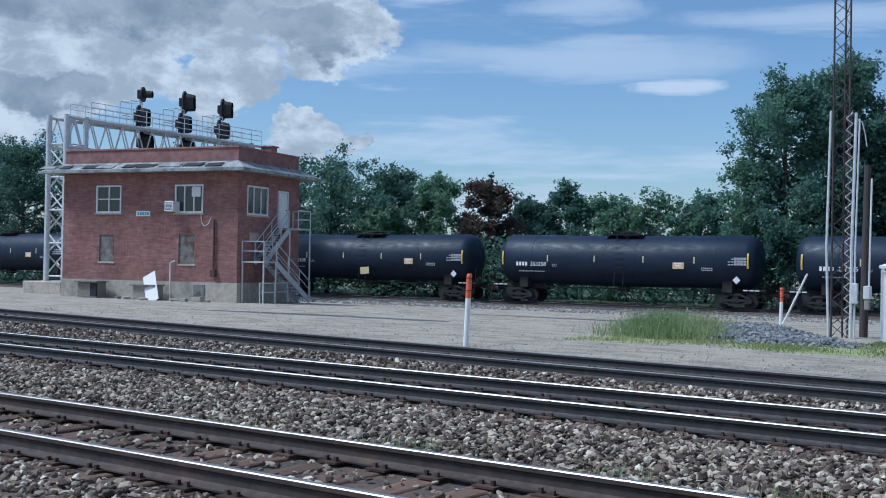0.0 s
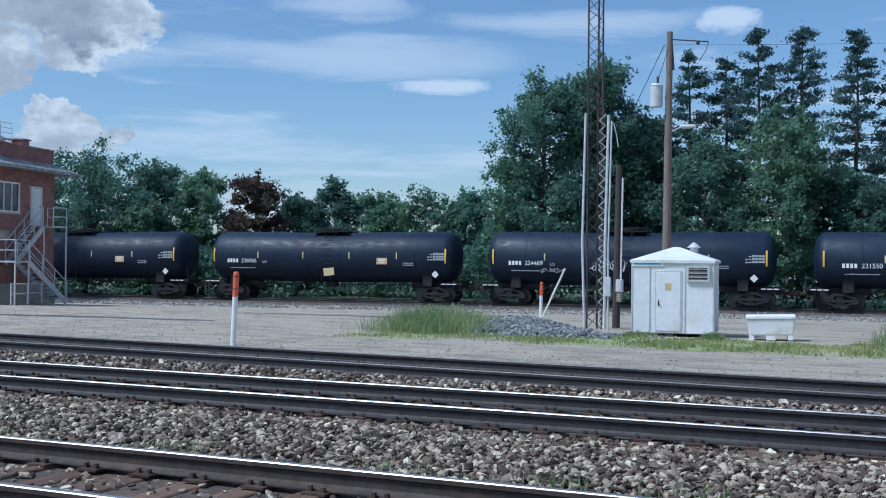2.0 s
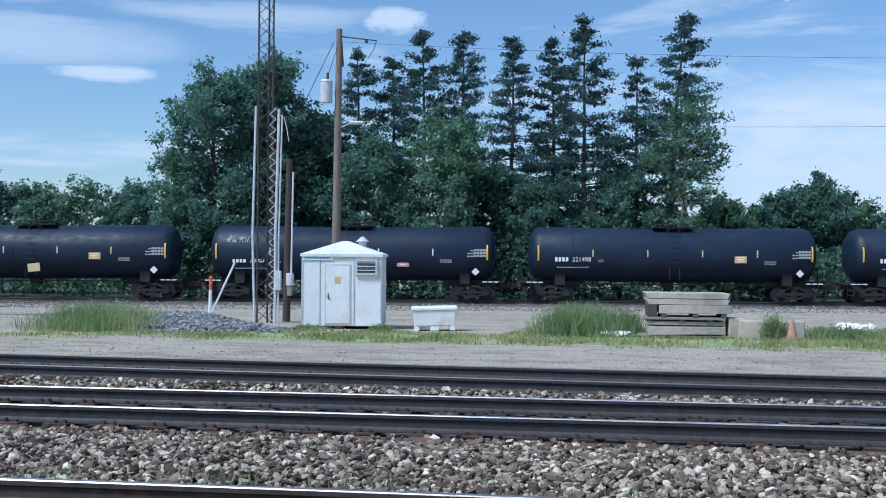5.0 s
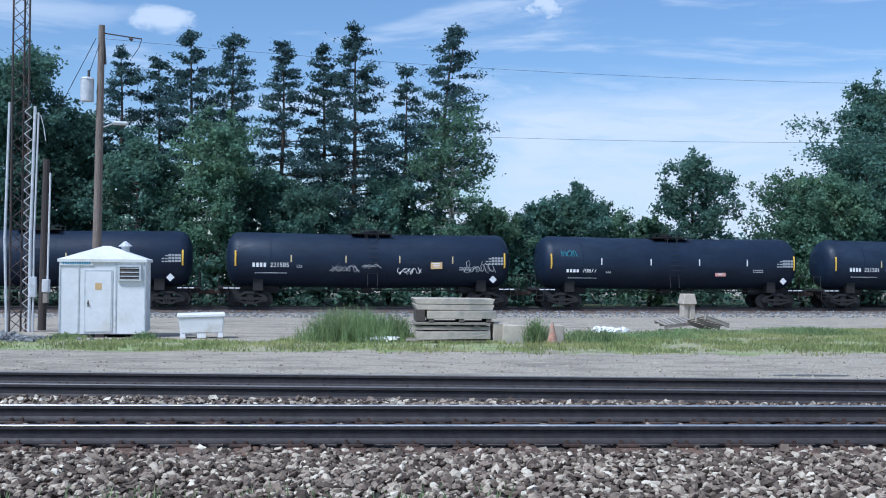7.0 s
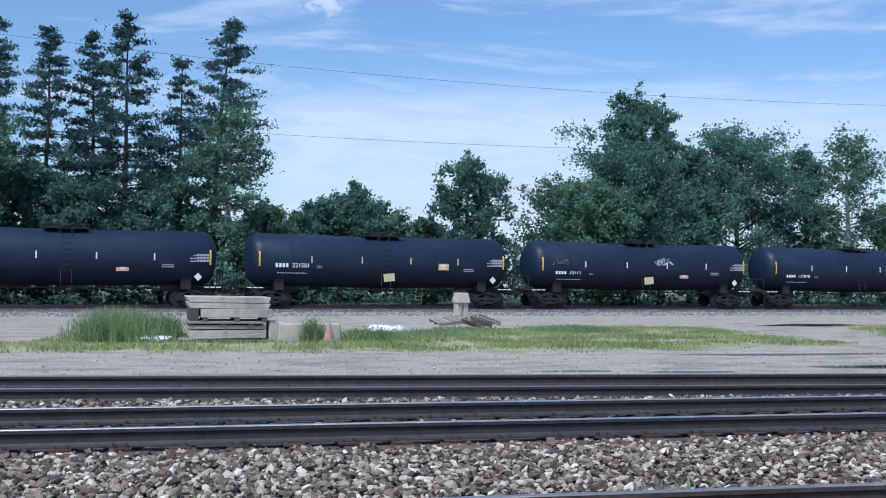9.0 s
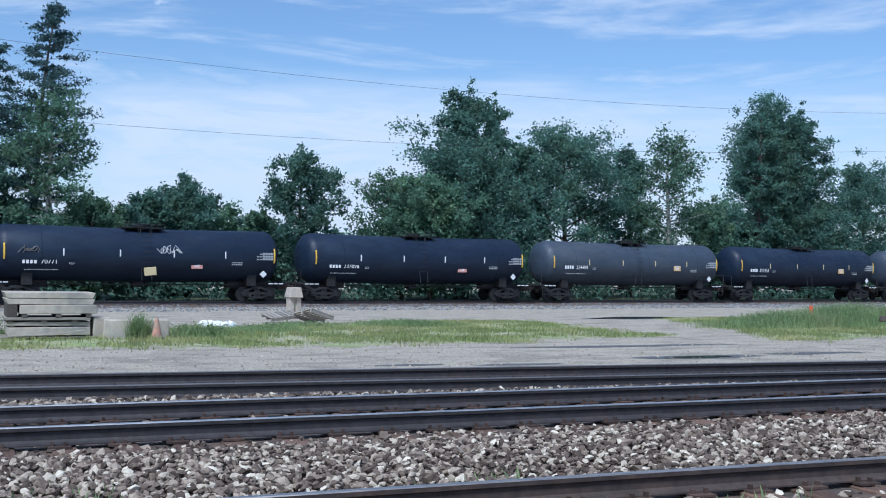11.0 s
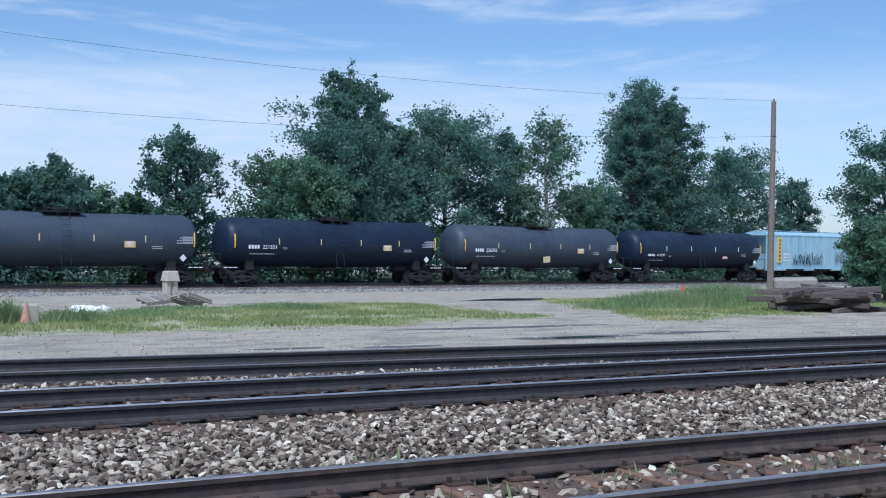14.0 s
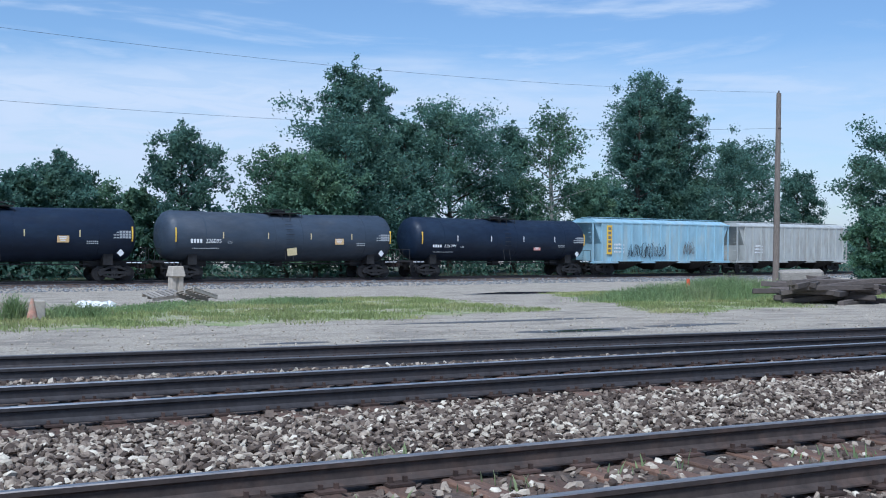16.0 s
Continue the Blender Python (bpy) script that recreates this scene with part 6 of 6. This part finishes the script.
    box(bm, 0.0, 0.92, -0.035, -0.004, 2.0, 2.13)
    sg = part("sign_strip", bm, "plastic", e)
    bm = B()
    bars(bm, 0.08, -0.036, 2.03, 0.048, 0.07, 12, 0.35)
    part("sign_lettering", bm, "blue", sg)
    bm = B()
    for u in (0.2, 1.1, 2.1):
        box(bm, u - 0.12, u + 0.12, 0.05, D - 0.05, -0.09, 0.03)
    part("skid", bm, "beam", e)


build_hut()


def build_bin():
    x, y = -7.52, 31.85
    e = thing("plastic_bin", pose(x, y, ground_z(x, y), 0, -1.5, 13), "white plastic bulk bin with a lid on stubby feet", "bin")
    bm = B()
    L, D = 1.3, 0.95
    lo = [bm.verts.new(p) for p in ((0.06, 0.05, 0.12), (L - 0.06, 0.05, 0.12), (L - 0.06, D - 0.05, 0.12), (0.06, D - 0.05, 0.12))]
    hi = [bm.verts.new(p) for p in ((0, 0, 0.6), (L, 0, 0.6), (L, D, 0.6), (0, D, 0.6))]
    bm.faces.new(list(reversed(lo))), bm.faces.new(hi)
    for i in range(4):
        bm.faces.new((lo[i], lo[(i + 1) % 4], hi[(i + 1) % 4], hi[i]))
    bmesh.ops.bevel(bm, geom=bm.edges[:], offset=0.03, segments=2, affect="EDGES")
    part("bin_body", bm, "plastic", e, smooth=False)
    bm = B()
    box(bm, -0.03, L + 0.03, -0.03, D + 0.03, 0.58, 0.68, 0.02)
    part("bin_lid", bm, "plastic", e)
    for u0, u1 in ((0.05, 0.2), (0.52, 0.78), (L - 0.2, L - 0.05)):
        bm = B()
        box(bm, u0, u1, 0.06, D - 0.06, -0.02, 0.14, 0.01)
        part("foot", bm, "plastic", e)


build_bin()


# ---------------------------------------------------------------- concrete panels and yard clutter
def build_panels():
    rr = random.Random(4)
    x, y = -0.75, 30.55
    g = ground_z(x, y)
    stack = thing("panel_stack", pose(x, y, g), "stack of grey concrete panels with timber spacers in the weeds", "panel stack")
    # height, start, length, thickness, how far the foot is drawn in, material
    rows = [(0.0, -0.2, 2.5, 0.05, 0.0, "wood"), (0.08, 0.05, 2.02, 0.21, 0.0, "concrete"), (0.335, 0.02, 2.05, 0.10, 0.0, "concrete"), (0.475, -0.03, 2.1, 0.075, 0.0, "wood"),
            (0.64, 0.32, 1.9, 0.22, 0.0, "concrete"), (0.885, -0.02, 2.2, 0.15, 0.055, "concrete"), (1.045, -0.05, 2.24, 0.155, 0.06, "concrete")]
    for i, (z, u, L, t, cut, mt) in enumerate(rows):
        bm = B()
        box(bm, 0, L, 0, 1.25, 0, t, 0.012)
        for v in bm.verts:
            if cut and v.co.z < t / 2:
                v.co.x = cut + v.co.x * (L - 2 * cut) / L
        o = part("concrete_panel" if mt == "concrete" else "timber_bearer", bm, mt, stack)
        o.matrix_basis = pose(u, rr.uniform(-0.02, 0.06), z, 0, 0.4 if i > 4 else rr.uniform(-0.3, 0.3), 5 + rr.uniform(-0.8, 0.8))
        if i in (2, 3, 4):
            for q in (0.12, 0.95, 1.7):
                bm = B()
                box(bm, q - 0.07, q + 0.07, 0.02, 1.2, -0.045 if i < 4 else -0.088, -0.002)
                b_ = part("spacer_block", bm, "beam", stack)
                b_.matrix_basis = o.matrix_basis.copy()
    bm = B()
    box(bm, 0.02, 0.27, 0.05, 1.2, 0.56, 0.88, 0.01)
    b_ = part("end_block", bm, "beam", stack, "dark timber block")
    b_.matrix_basis = pose(0, 0, 0, 0, 0, 5)
    for q, w in ((-0.25, 1.3), (0.75, 1.15), (0.3, 0.9)):
        bm = B()
        box(bm, 0, w, -0.05, 0.05, 0, 0.03, 0.004)
        b_ = part("loose_plank", bm, "wood", stack)
        b_.matrix_basis = pose(q, -0.25 - 0.1 * w, 0.03 + 0.03 * w, 0, -4 - 6 * q, rr.uniform(-6, 8))
    for dx, dy, w, h, mt, lab in ((2.3, 0.5, 0.42, 0.55, "concrete", "upright grey concrete end block"), (2.75, 0.0, 0.75, 0.5, "concrete", "weathered concrete block among weeds"), (3.75, 0.1, 0.55, 0.5, "concrete", "weathered concrete block among weeds")):
        bm = B()
        box(bm, -w / 2, w / 2, -0.25, 0.25, -0.05, h, 0.025)
        o = put("concrete_block", bm, mt)
        px, py = x + dx, y + dy
        o.matrix_basis = pose(px, py, ground_z(px, py), 0, rr.uniform(-2, 2), rr.uniform(-5, 12))
        tagged(o, lab, "block", "concrete blocks")
    cx, cy = 2.93, 30.0
    e = thing("traffic_cone", pose(cx, cy, ground_z(cx, cy)), "faded dirty orange traffic cone in the grass", "cone")
    bm = B()
    rod(bm, (0, 0, 0.03), (0, 0, 0.58), 0.15, 0.03, n=16)
    part("cone_body", bm, "fadedorange", e)
    bm = B()
    box(bm, -0.2, 0.2, -0.2, 0.2, 0, 0.035, 0.01)
    part("cone_base", bm, "rust", e)
    # white bundles half hidden in grass
    for px, py, w, h in ((-1.85, 30.8, 1.05, 0.2), (5.45, 36.3, 1.0, 0.36)):
        e = thing("white_bundle", pose(px, py, ground_z(px, py), 0, 0, 8), "crumpled white plastic bundle lying in the weeds", "bundle")
        for i in range(5):
            bm = B()
            bmesh.ops.create_icosphere(bm, subdivisions=2, radius=1)
            for v in bm.verts:
                k = 1 + 0.7 * noise.noise(v.co * 1.7 + Vector((px, i * 3.1, 0)))
                v.co = Vector((v.co.x * w * 0.24 * k, v.co.y * 0.26 * k, v.co.z * h * 0.38 * k + h * 0.34))
            o = part("bundle_fold", bm, "plastic", e)
            o.matrix_basis = pose(-w * 0.4 + i * w * 0.2, rr.uniform(-0.05, 0.05), rr.uniform(-0.04, 0.02))
    # precast foundation with anchor bolts
    bx, by = 10.12, 46.4
    e = thing("concrete_pedestal", pose(bx, by, ground_z(bx, by), 0, 0, 12), "precast concrete pedestal with a flared cap and anchor bolts", "pedestal")
    bm = B()
    for u in (-0.26, 0.05):
        box(bm, u, u + 0.21, -0.2, 0.2, -0.05, 0.92, 0.02)
    box(bm, -0.06, 0.06, -0.14, 0.14, -0.05, 0.92)
    part("pedestal_shaft", bm, "concrete", e)
    bm = B()
    r0 = [bm.verts.new((sx * 0.31, sy * 0.31, 0.87)) for sx, sy in ((-1, -1), (1, -1), (1, 1), (-1, 1))]
    r1 = [bm.verts.new((sx * 0.235, sy * 0.235, 1.3)) for sx, sy in ((-1, -1), (1, -1), (1, 1), (-1, 1))]
    bm.faces.new(list(reversed(r0))), bm.faces.new(r1)
    for i in range(4):
        bm.faces.new((r0[i], r0[(i + 1) % 4], r1[(i + 1) % 4], r1[i]))
    bmesh.ops.bevel(bm, geom=bm.edges[:], offset=0.025, segments=1, affect="EDGES")
    part("flared_cap", bm, "concrete", e)
    for sx, sy in ((-1, -1), (1, -1), (1, 1), (-1, 1)):
        bm = B()
        rod(bm, (sx * 0.15, sy * 0.15, 1.28), (sx * 0.15, sy * 0.15, 1.42), 0.02, n=6)
        part("anchor_bolt", bm, "darkmetal", e)
    # pallets
    for px, py, rx, ry, rz in ((8.6, 41.6, 8, -6, 12), (9.6, 40.6, -14, 16, 30)):
        e = thing("wooden_pallet", pose(px, py, ground_z(px, py) + 0.20, rx, ry, rz), "old grey wooden pallet tilted on rubble", "pallet", "pallets")
        for i in range(7):
            bm = B()
            box(bm, -0.6 + i * 0.18, -0.48 + i * 0.18, -0.5, 0.5, 0.10, 0.125)
            part("deck_board", bm, "wood", e)
        for v in (-0.45, 0, 0.45):
            bm = B()
            box(bm, -0.6, 0.6, v - 0.03, v + 0.03, -0.02, 0.10)
            part("bearer", bm, "wood", e)


build_panels()


def build_timber_pile():
    rr = random.Random(12)
    cx, cy = 30.1, 30.1
    g = ground_z(cx, cy)
    for i in range(30):
        lvl = i // 6
        L = rr.uniform(2.2, 3.4)
        bm = B()
        box(bm, -L / 2, L / 2, -0.11, 0.11, -0.09, 0.09, 0.012)
        o = put("old_tie", bm, "beam")
        a = rr.uniform(-25, 25) - 42
        o.matrix_basis = pose(cx + rr.uniform(-1.1, 1.1) - 0.1 * lvl, cy + rr.uniform(-1.1, 1.1), g + 0.08 + lvl * 0.17 + rr.uniform(-0.02, 0.02), rr.uniform(-12, 12), rr.uniform(-9, 9), a + rr.choice((0, 0, 0, 55)))
        tagged(o, "weathered dark wooden railway tie in a jumbled pile", "timber", "pile of old ties")
    bm = B()
    box(bm, -0.8, 0.75, -0.4, 0.4, 0, 0.42, 0.07)
    o = put("stone_block", bm, "wood")
    o.matrix_basis = pose(cx - 0.1, cy + 1.5, g + 0.74, 3, -2, -38)
    tagged(o, "pale weathered block lying on old ties", "block")
    bm = B()
    box(bm, -0.8, 0.8, -0.4, 0.4, -0.3, 0.74, 0.03)
    o = put("tie_stack", bm, "beam")
    o.matrix_basis = pose(cx - 0.2, cy + 1.5, g, 0, 0, -38)
    tagged(o, "dark stacked timber under a concrete block", "timber", "pile of old ties")
    bx, by = polar(38.1, 47.0)
    e = thing("marker_stub", pose(bx, by, ground_z(bx, by)), "short orange marker stub in tall grass", "marker post")
    bm = B()
    rod(bm, (0, 0, -0.2), (0, 0, 0.78), 0.07, n=10)
    part("stub_shaft", bm, "orange", e)


build_timber_pile()


def build_gravel_pile():
    r = np.random.default_rng(31)
    n = 5200
    cx, cy = -13.9, 30.4
    u, v = r.normal(size=n) * 0.5, r.normal(size=n) * 0.5
    d = np.hypot(u, v)
    x, y = cx + u * 2.2, cy + v * 1.3
    z = np.array([ground_z(a, b_) for a, b_ in zip(x, y)]) + 0.46 * np.exp(-(d * 1.25) ** 2) + r.uniform(-0.03, 0.02, n)
    stones("gravel_heap", [np.stack([x, y, z], 1)], "pile", "low heap of blue-grey crushed stone at the grass edge", (0.035, 0.07), 17, "gravel heap")
    bm = B()
    bmesh.ops.create_grid(bm, x_segments=24, y_segments=18, size=1)
    for q in bm.verts:
        a, b_ = q.co.x * 2.6, q.co.y * 1.6
        dd = math.hypot(a / 2.2, b_ / 1.3)
        q.co = Vector((cx + a, cy + b_, ground_z(cx + a, cy + b_) - 0.05 + 0.46 * math.exp(-(dd * 1.25) ** 2)))
    o = put("heap_core", bm, "pile")
    tagged(o, "blue-grey crushed stone under a loose heap", "gravel heap", kind="structure")


build_gravel_pile()


# ---------------------------------------------------------------- grass, weeds, puddles
def in_grass(x, y):
    """How grassy the yard is at a place, 0 to 1, with ragged edges."""
    n1 = noise.noise((x * 0.35, y * 0.35, 5)) * 1.6 + noise.noise((x * 1.1, y * 1.1, 8)) * 0.8
    near = 25.3 if x < 9 else 25.3 + (x - 9) * 0.42
    far = 35.0 + max(x, 0) * 0.55
    if x < -8:
        far = 35 + (x + 8) * 0.25
    if -12.5 < x < -4.6:
        far = 31.2
    a = min(y - near, far - y, (x + 18.0) * 0.8, (19.5 - x) * 0.9)
    b_ = min(y - (26.2 + (x - 22) * 0.35), 47.5 - y, (x - 20.5 - (y - 30) * 0.42), (41 - x) * 0.9)
    return min(max((max(a, b_) + n1 - 0.2) * 0.8, 0), 1)


def blades(C, H, r, width=0.012):
    n = len(C)
    ang = r.uniform(0, 6.28, n)
    t = np.stack([np.cos(ang), np.sin(ang), np.zeros(n)], 1) * (width * r.uniform(0.7, 1.6, n))[:, None]
    lean = r.normal(size=(n, 3)) * 0.32
    lean[:, 2] = 1
    tip = C + lean * H[:, None]
    mid = C + lean * np.array([0.4, 0.4, 0.55]) * H[:, None]
    V = np.stack([C - t, C + t, mid + t * 0.8, mid - t * 0.8, tip], 1).reshape(-1, 3)
    i = np.arange(n)[:, None] * 5
    F = np.concatenate([i + np.array([[0, 1, 2]]), i + np.array([[0, 2, 3]]), i + np.array([[3, 2, 4]])], 1).reshape(-1, 3)
    return V, F


def build_grass():
    r = np.random.default_rng(5)
    P, H = [], []
    while len(P) < 80000:
        x, y = r.uniform(-19, 41), r.uniform(22, 50)
        k = in_grass(x, y)
        patchy = noise.noise((x * 0.55, y * 0.4, 1)) + 0.7 * noise.noise((x * 1.7, y * 1.2, 6))
        if r.uniform() < k * min(max(0.5 + 1.3 * patchy, 0.06), 1):
            P.append((x, y, ground_z(x, y) - 0.02))
            H.append(r.uniform(0.03, 0.13) * (0.5 + 0.5 * k + 0.7 * max(noise.noise((x * 0.25, y * 0.25, 2)), 0)))
    V, F = blades(np.array(P), np.array(H), r, 0.012)
    tagged(new("grass", np_mesh("grass", V, F, "grass", 3)), "patchy green and yellow grass on the gravel yard", "grass", kind="stuff")
    # tall weeds in stands
    P, H = [], []
    stands = ((-16.2, 29.6, 1.6, 0.95), (-15.0, 31.0, 1.2, 0.6), (-2.6, 31.2, 1.0, 1.1), (-1.6, 32.3, 0.6, 0.9), (2.5, 30.2, 0.25, 0.85), (6.6, 34.6, 1.2, 0.25),
              (8.6, 37.4, 1.4, 0.25), (4.2, 31.5, 0.8, 0.45), (27.5, 36.0, 2.0, 0.8), (30.5, 37.0, 1.8, 1.0), (25.0, 35.0, 1.6, 0.5), (12.4, 38.5, 1.6, 0.3),
              (34.0, 40.0, 2.0, 1.0), (-8.2, 30.9, 0.3, 0.3), (-10.6, 31.4, 0.5, 0.2))
    for cx, cy, rad, h in stands:
        m = int(1300 * rad * (0.7 + h))
        q = r.normal(size=(m, 2)) * rad * 0.55
        for a, b_ in q:
            P.append((cx + a, cy + b_, ground_z(cx + a, cy + b_) - 0.02))
            H.append(h * r.uniform(0.35, 1.0) * math.exp(-0.25 * (a * a + b_ * b_) / (rad * rad)))
    V, F = blades(np.array(P), np.array(H), r, 0.009)
    L = np.array(P)[::2] + np.stack([r.normal(size=len(P[::2])) * 0.1, r.normal(size=len(P[::2])) * 0.1, np.array(H)[::2] * r.uniform(0.3, 1, len(P[::2]))], 1)
    V2, F2 = leaf_sprays(L, (0.02, 0.055), r, 0.2)
    V, F = np.concatenate([V, V2]), np.concatenate([F, F2 + len(V)])
    tagged(new("weeds", np_mesh("weeds", V, F, "weed", 3)), "stands of tall green weeds among the yard clutter", "weeds", kind="stuff")
    # sparse tufts in the ballast
    P, H = [], []
    for cx, cy, m in ((-9.2, 6.9, 50), (-8.6, 7.2, 60), (-6.8, 7.6, 70), (-4.6, 7.7, 70), (-3.4, 7.8, 60), (-2.2, 8.0, 90), (-1.2, 8.2, 60), (-0.4, 7.9, 80), (0.3, 8.2, 40), (3.4, 8.1, 30), (5.2, 7.0, 14), (2.6, 6.6, 14), (3.9, 6.9, 12), (6.9, 6.8, 20)):
        q = r.normal(size=(m, 2)) * np.array([0.28, 0.14])
        for a, b_ in q:
            P.append((cx + a, cy + b_, -0.215))
            H.append(r.uniform(0.05, 0.14))
    V, F = blades(np.array(P), np.array(H), r, 0.007)
    tagged(new("ballast_weeds", np_mesh("ballast_weeds", V, F, "weed", 3)), "small weeds sprouting between ballast stones", "weeds", kind="stuff")
    # soil under the grass
    xs, ys = np.arange(-20, 42, 0.4), np.arange(22, 50, 0.4)
    idx, V, F = {}, [], []
    for j, y in enumerate(ys[:-1]):
        for i, x in enumerate(xs[:-1]):
            if in_grass(x + 0.2, y + 0.2) > 0.45:
                f = []
                for a, b_ in ((i, j), (i + 1, j), (i + 1, j + 1), (i, j + 1)):
                    if (a, b_) not in idx:
                        idx[(a, b_)] = len(V)
                        px, py = xs[a] + 0.16 * noise.noise((a * 3.3, b_ * 2.1, 0)), ys[b_] + 0.16 * noise.noise((a * 1.7, b_ * 3.9, 4))
                        V.append((px, py, ground_z(px, py) - 0.008))
                    f.append(idx[(a, b_)])
                F.append(f)
    tagged(new("grassy_soil", np_mesh("grassy_soil", V, F, "earth", 4)), "brown-green soil under the patchy grass", "soil", kind="structure")


build_grass()


def blot(name, cx, cy, a, b_, turn, material, label, lift):
    bm = B()
    n = 36
    c, s = math.cos(radians(turn)), math.sin(radians(turn))
    vs = []
    for i in range(n):
        t = 2 * math.pi * i / n
        k = 1 + 0.5 * noise.noise((math.cos(t) * 1.6 + cx, math.sin(t) * 1.6 + cy, 0.3))
        u, v = math.cos(t) * a * k, math.sin(t) * b_ * k
        x, y = cx + u * c - v * s, cy + u * s + v * c
        vs.append((x, y))
    g = max(ground_z(*p) for p in vs) if material == "water" else None
    f = [bm.verts.new((x, y, (g if g is not None else ground_z(x, y)) + lift)) for x, y in vs]
    m = bm.verts.new((cx, cy, (g if g is not None else ground_z(cx, cy)) + lift))
    for i in range(n):
        bm.faces.new((f[i], f[(i + 1) % n], m))
    tagged(put(name, bm, material), label, "puddle" if material == "water" else "ground", kind="structure")


for args in ((26.3, 45.9, 2.6, 0.8, 8, "water"), (13.2, 20.7, 0.9, 0.22, 5, "water")):
    blot("puddle", *args, "shallow rain puddle on the gravel yard", -0.003)
for args in ((13.3, 20.8, 1.7, 0.5, 5), (8.6, 19.6, 0.9, 0.25, 2), (6.6, 19.9, 0.8, 0.2, 2), (26.3, 45.9, 3.4, 1.3, 8), (17.0, 21.5, 1.6, 0.4, 8), (-33.5, 29.5, 3.6, 0.7, 14), (-28.5, 30.5, 2.4, 0.6, 10), (-24, 40, 7, 0.8, 10), (14, 25.0, 3.0, 0.35, 5)):
    blot("damp_patch", *args, "wet", "dark damp patch on the gravel yard", -0.009)


# ---------------------------------------------------------------- what moves
def motions():
    for car, s0 in TRAIN:
        rows = []
        for t in (0.0, 4.0, 8.0, 12.0, 16.0):
            x, y = line_xy(s0 - SPEED * t)
            rows.append((t, pose(x, y, TRAIN_Z, 0, 0, -math.degrees(AZ0))))
        walk(car, rows)
    turn = -math.degrees(SPEED / 0.457) / FPS
    made = {}
    for w, x in WHEELS:
        if x not in made:
            walk(w, [(i / FPS, pose(x, 0, 0.457, 0, 0, 0) @ Matrix.Rotation(radians(turn * i), 4, "Y")) for i in range(481)])
            made[x] = w
        else:
            w.rotation_mode = "QUATERNION"
            ad = w.animation_data_create()
            ad.action = made[x].animation_data.action
            ad.action_slot = made[x].animation_data.action_slot


motions()
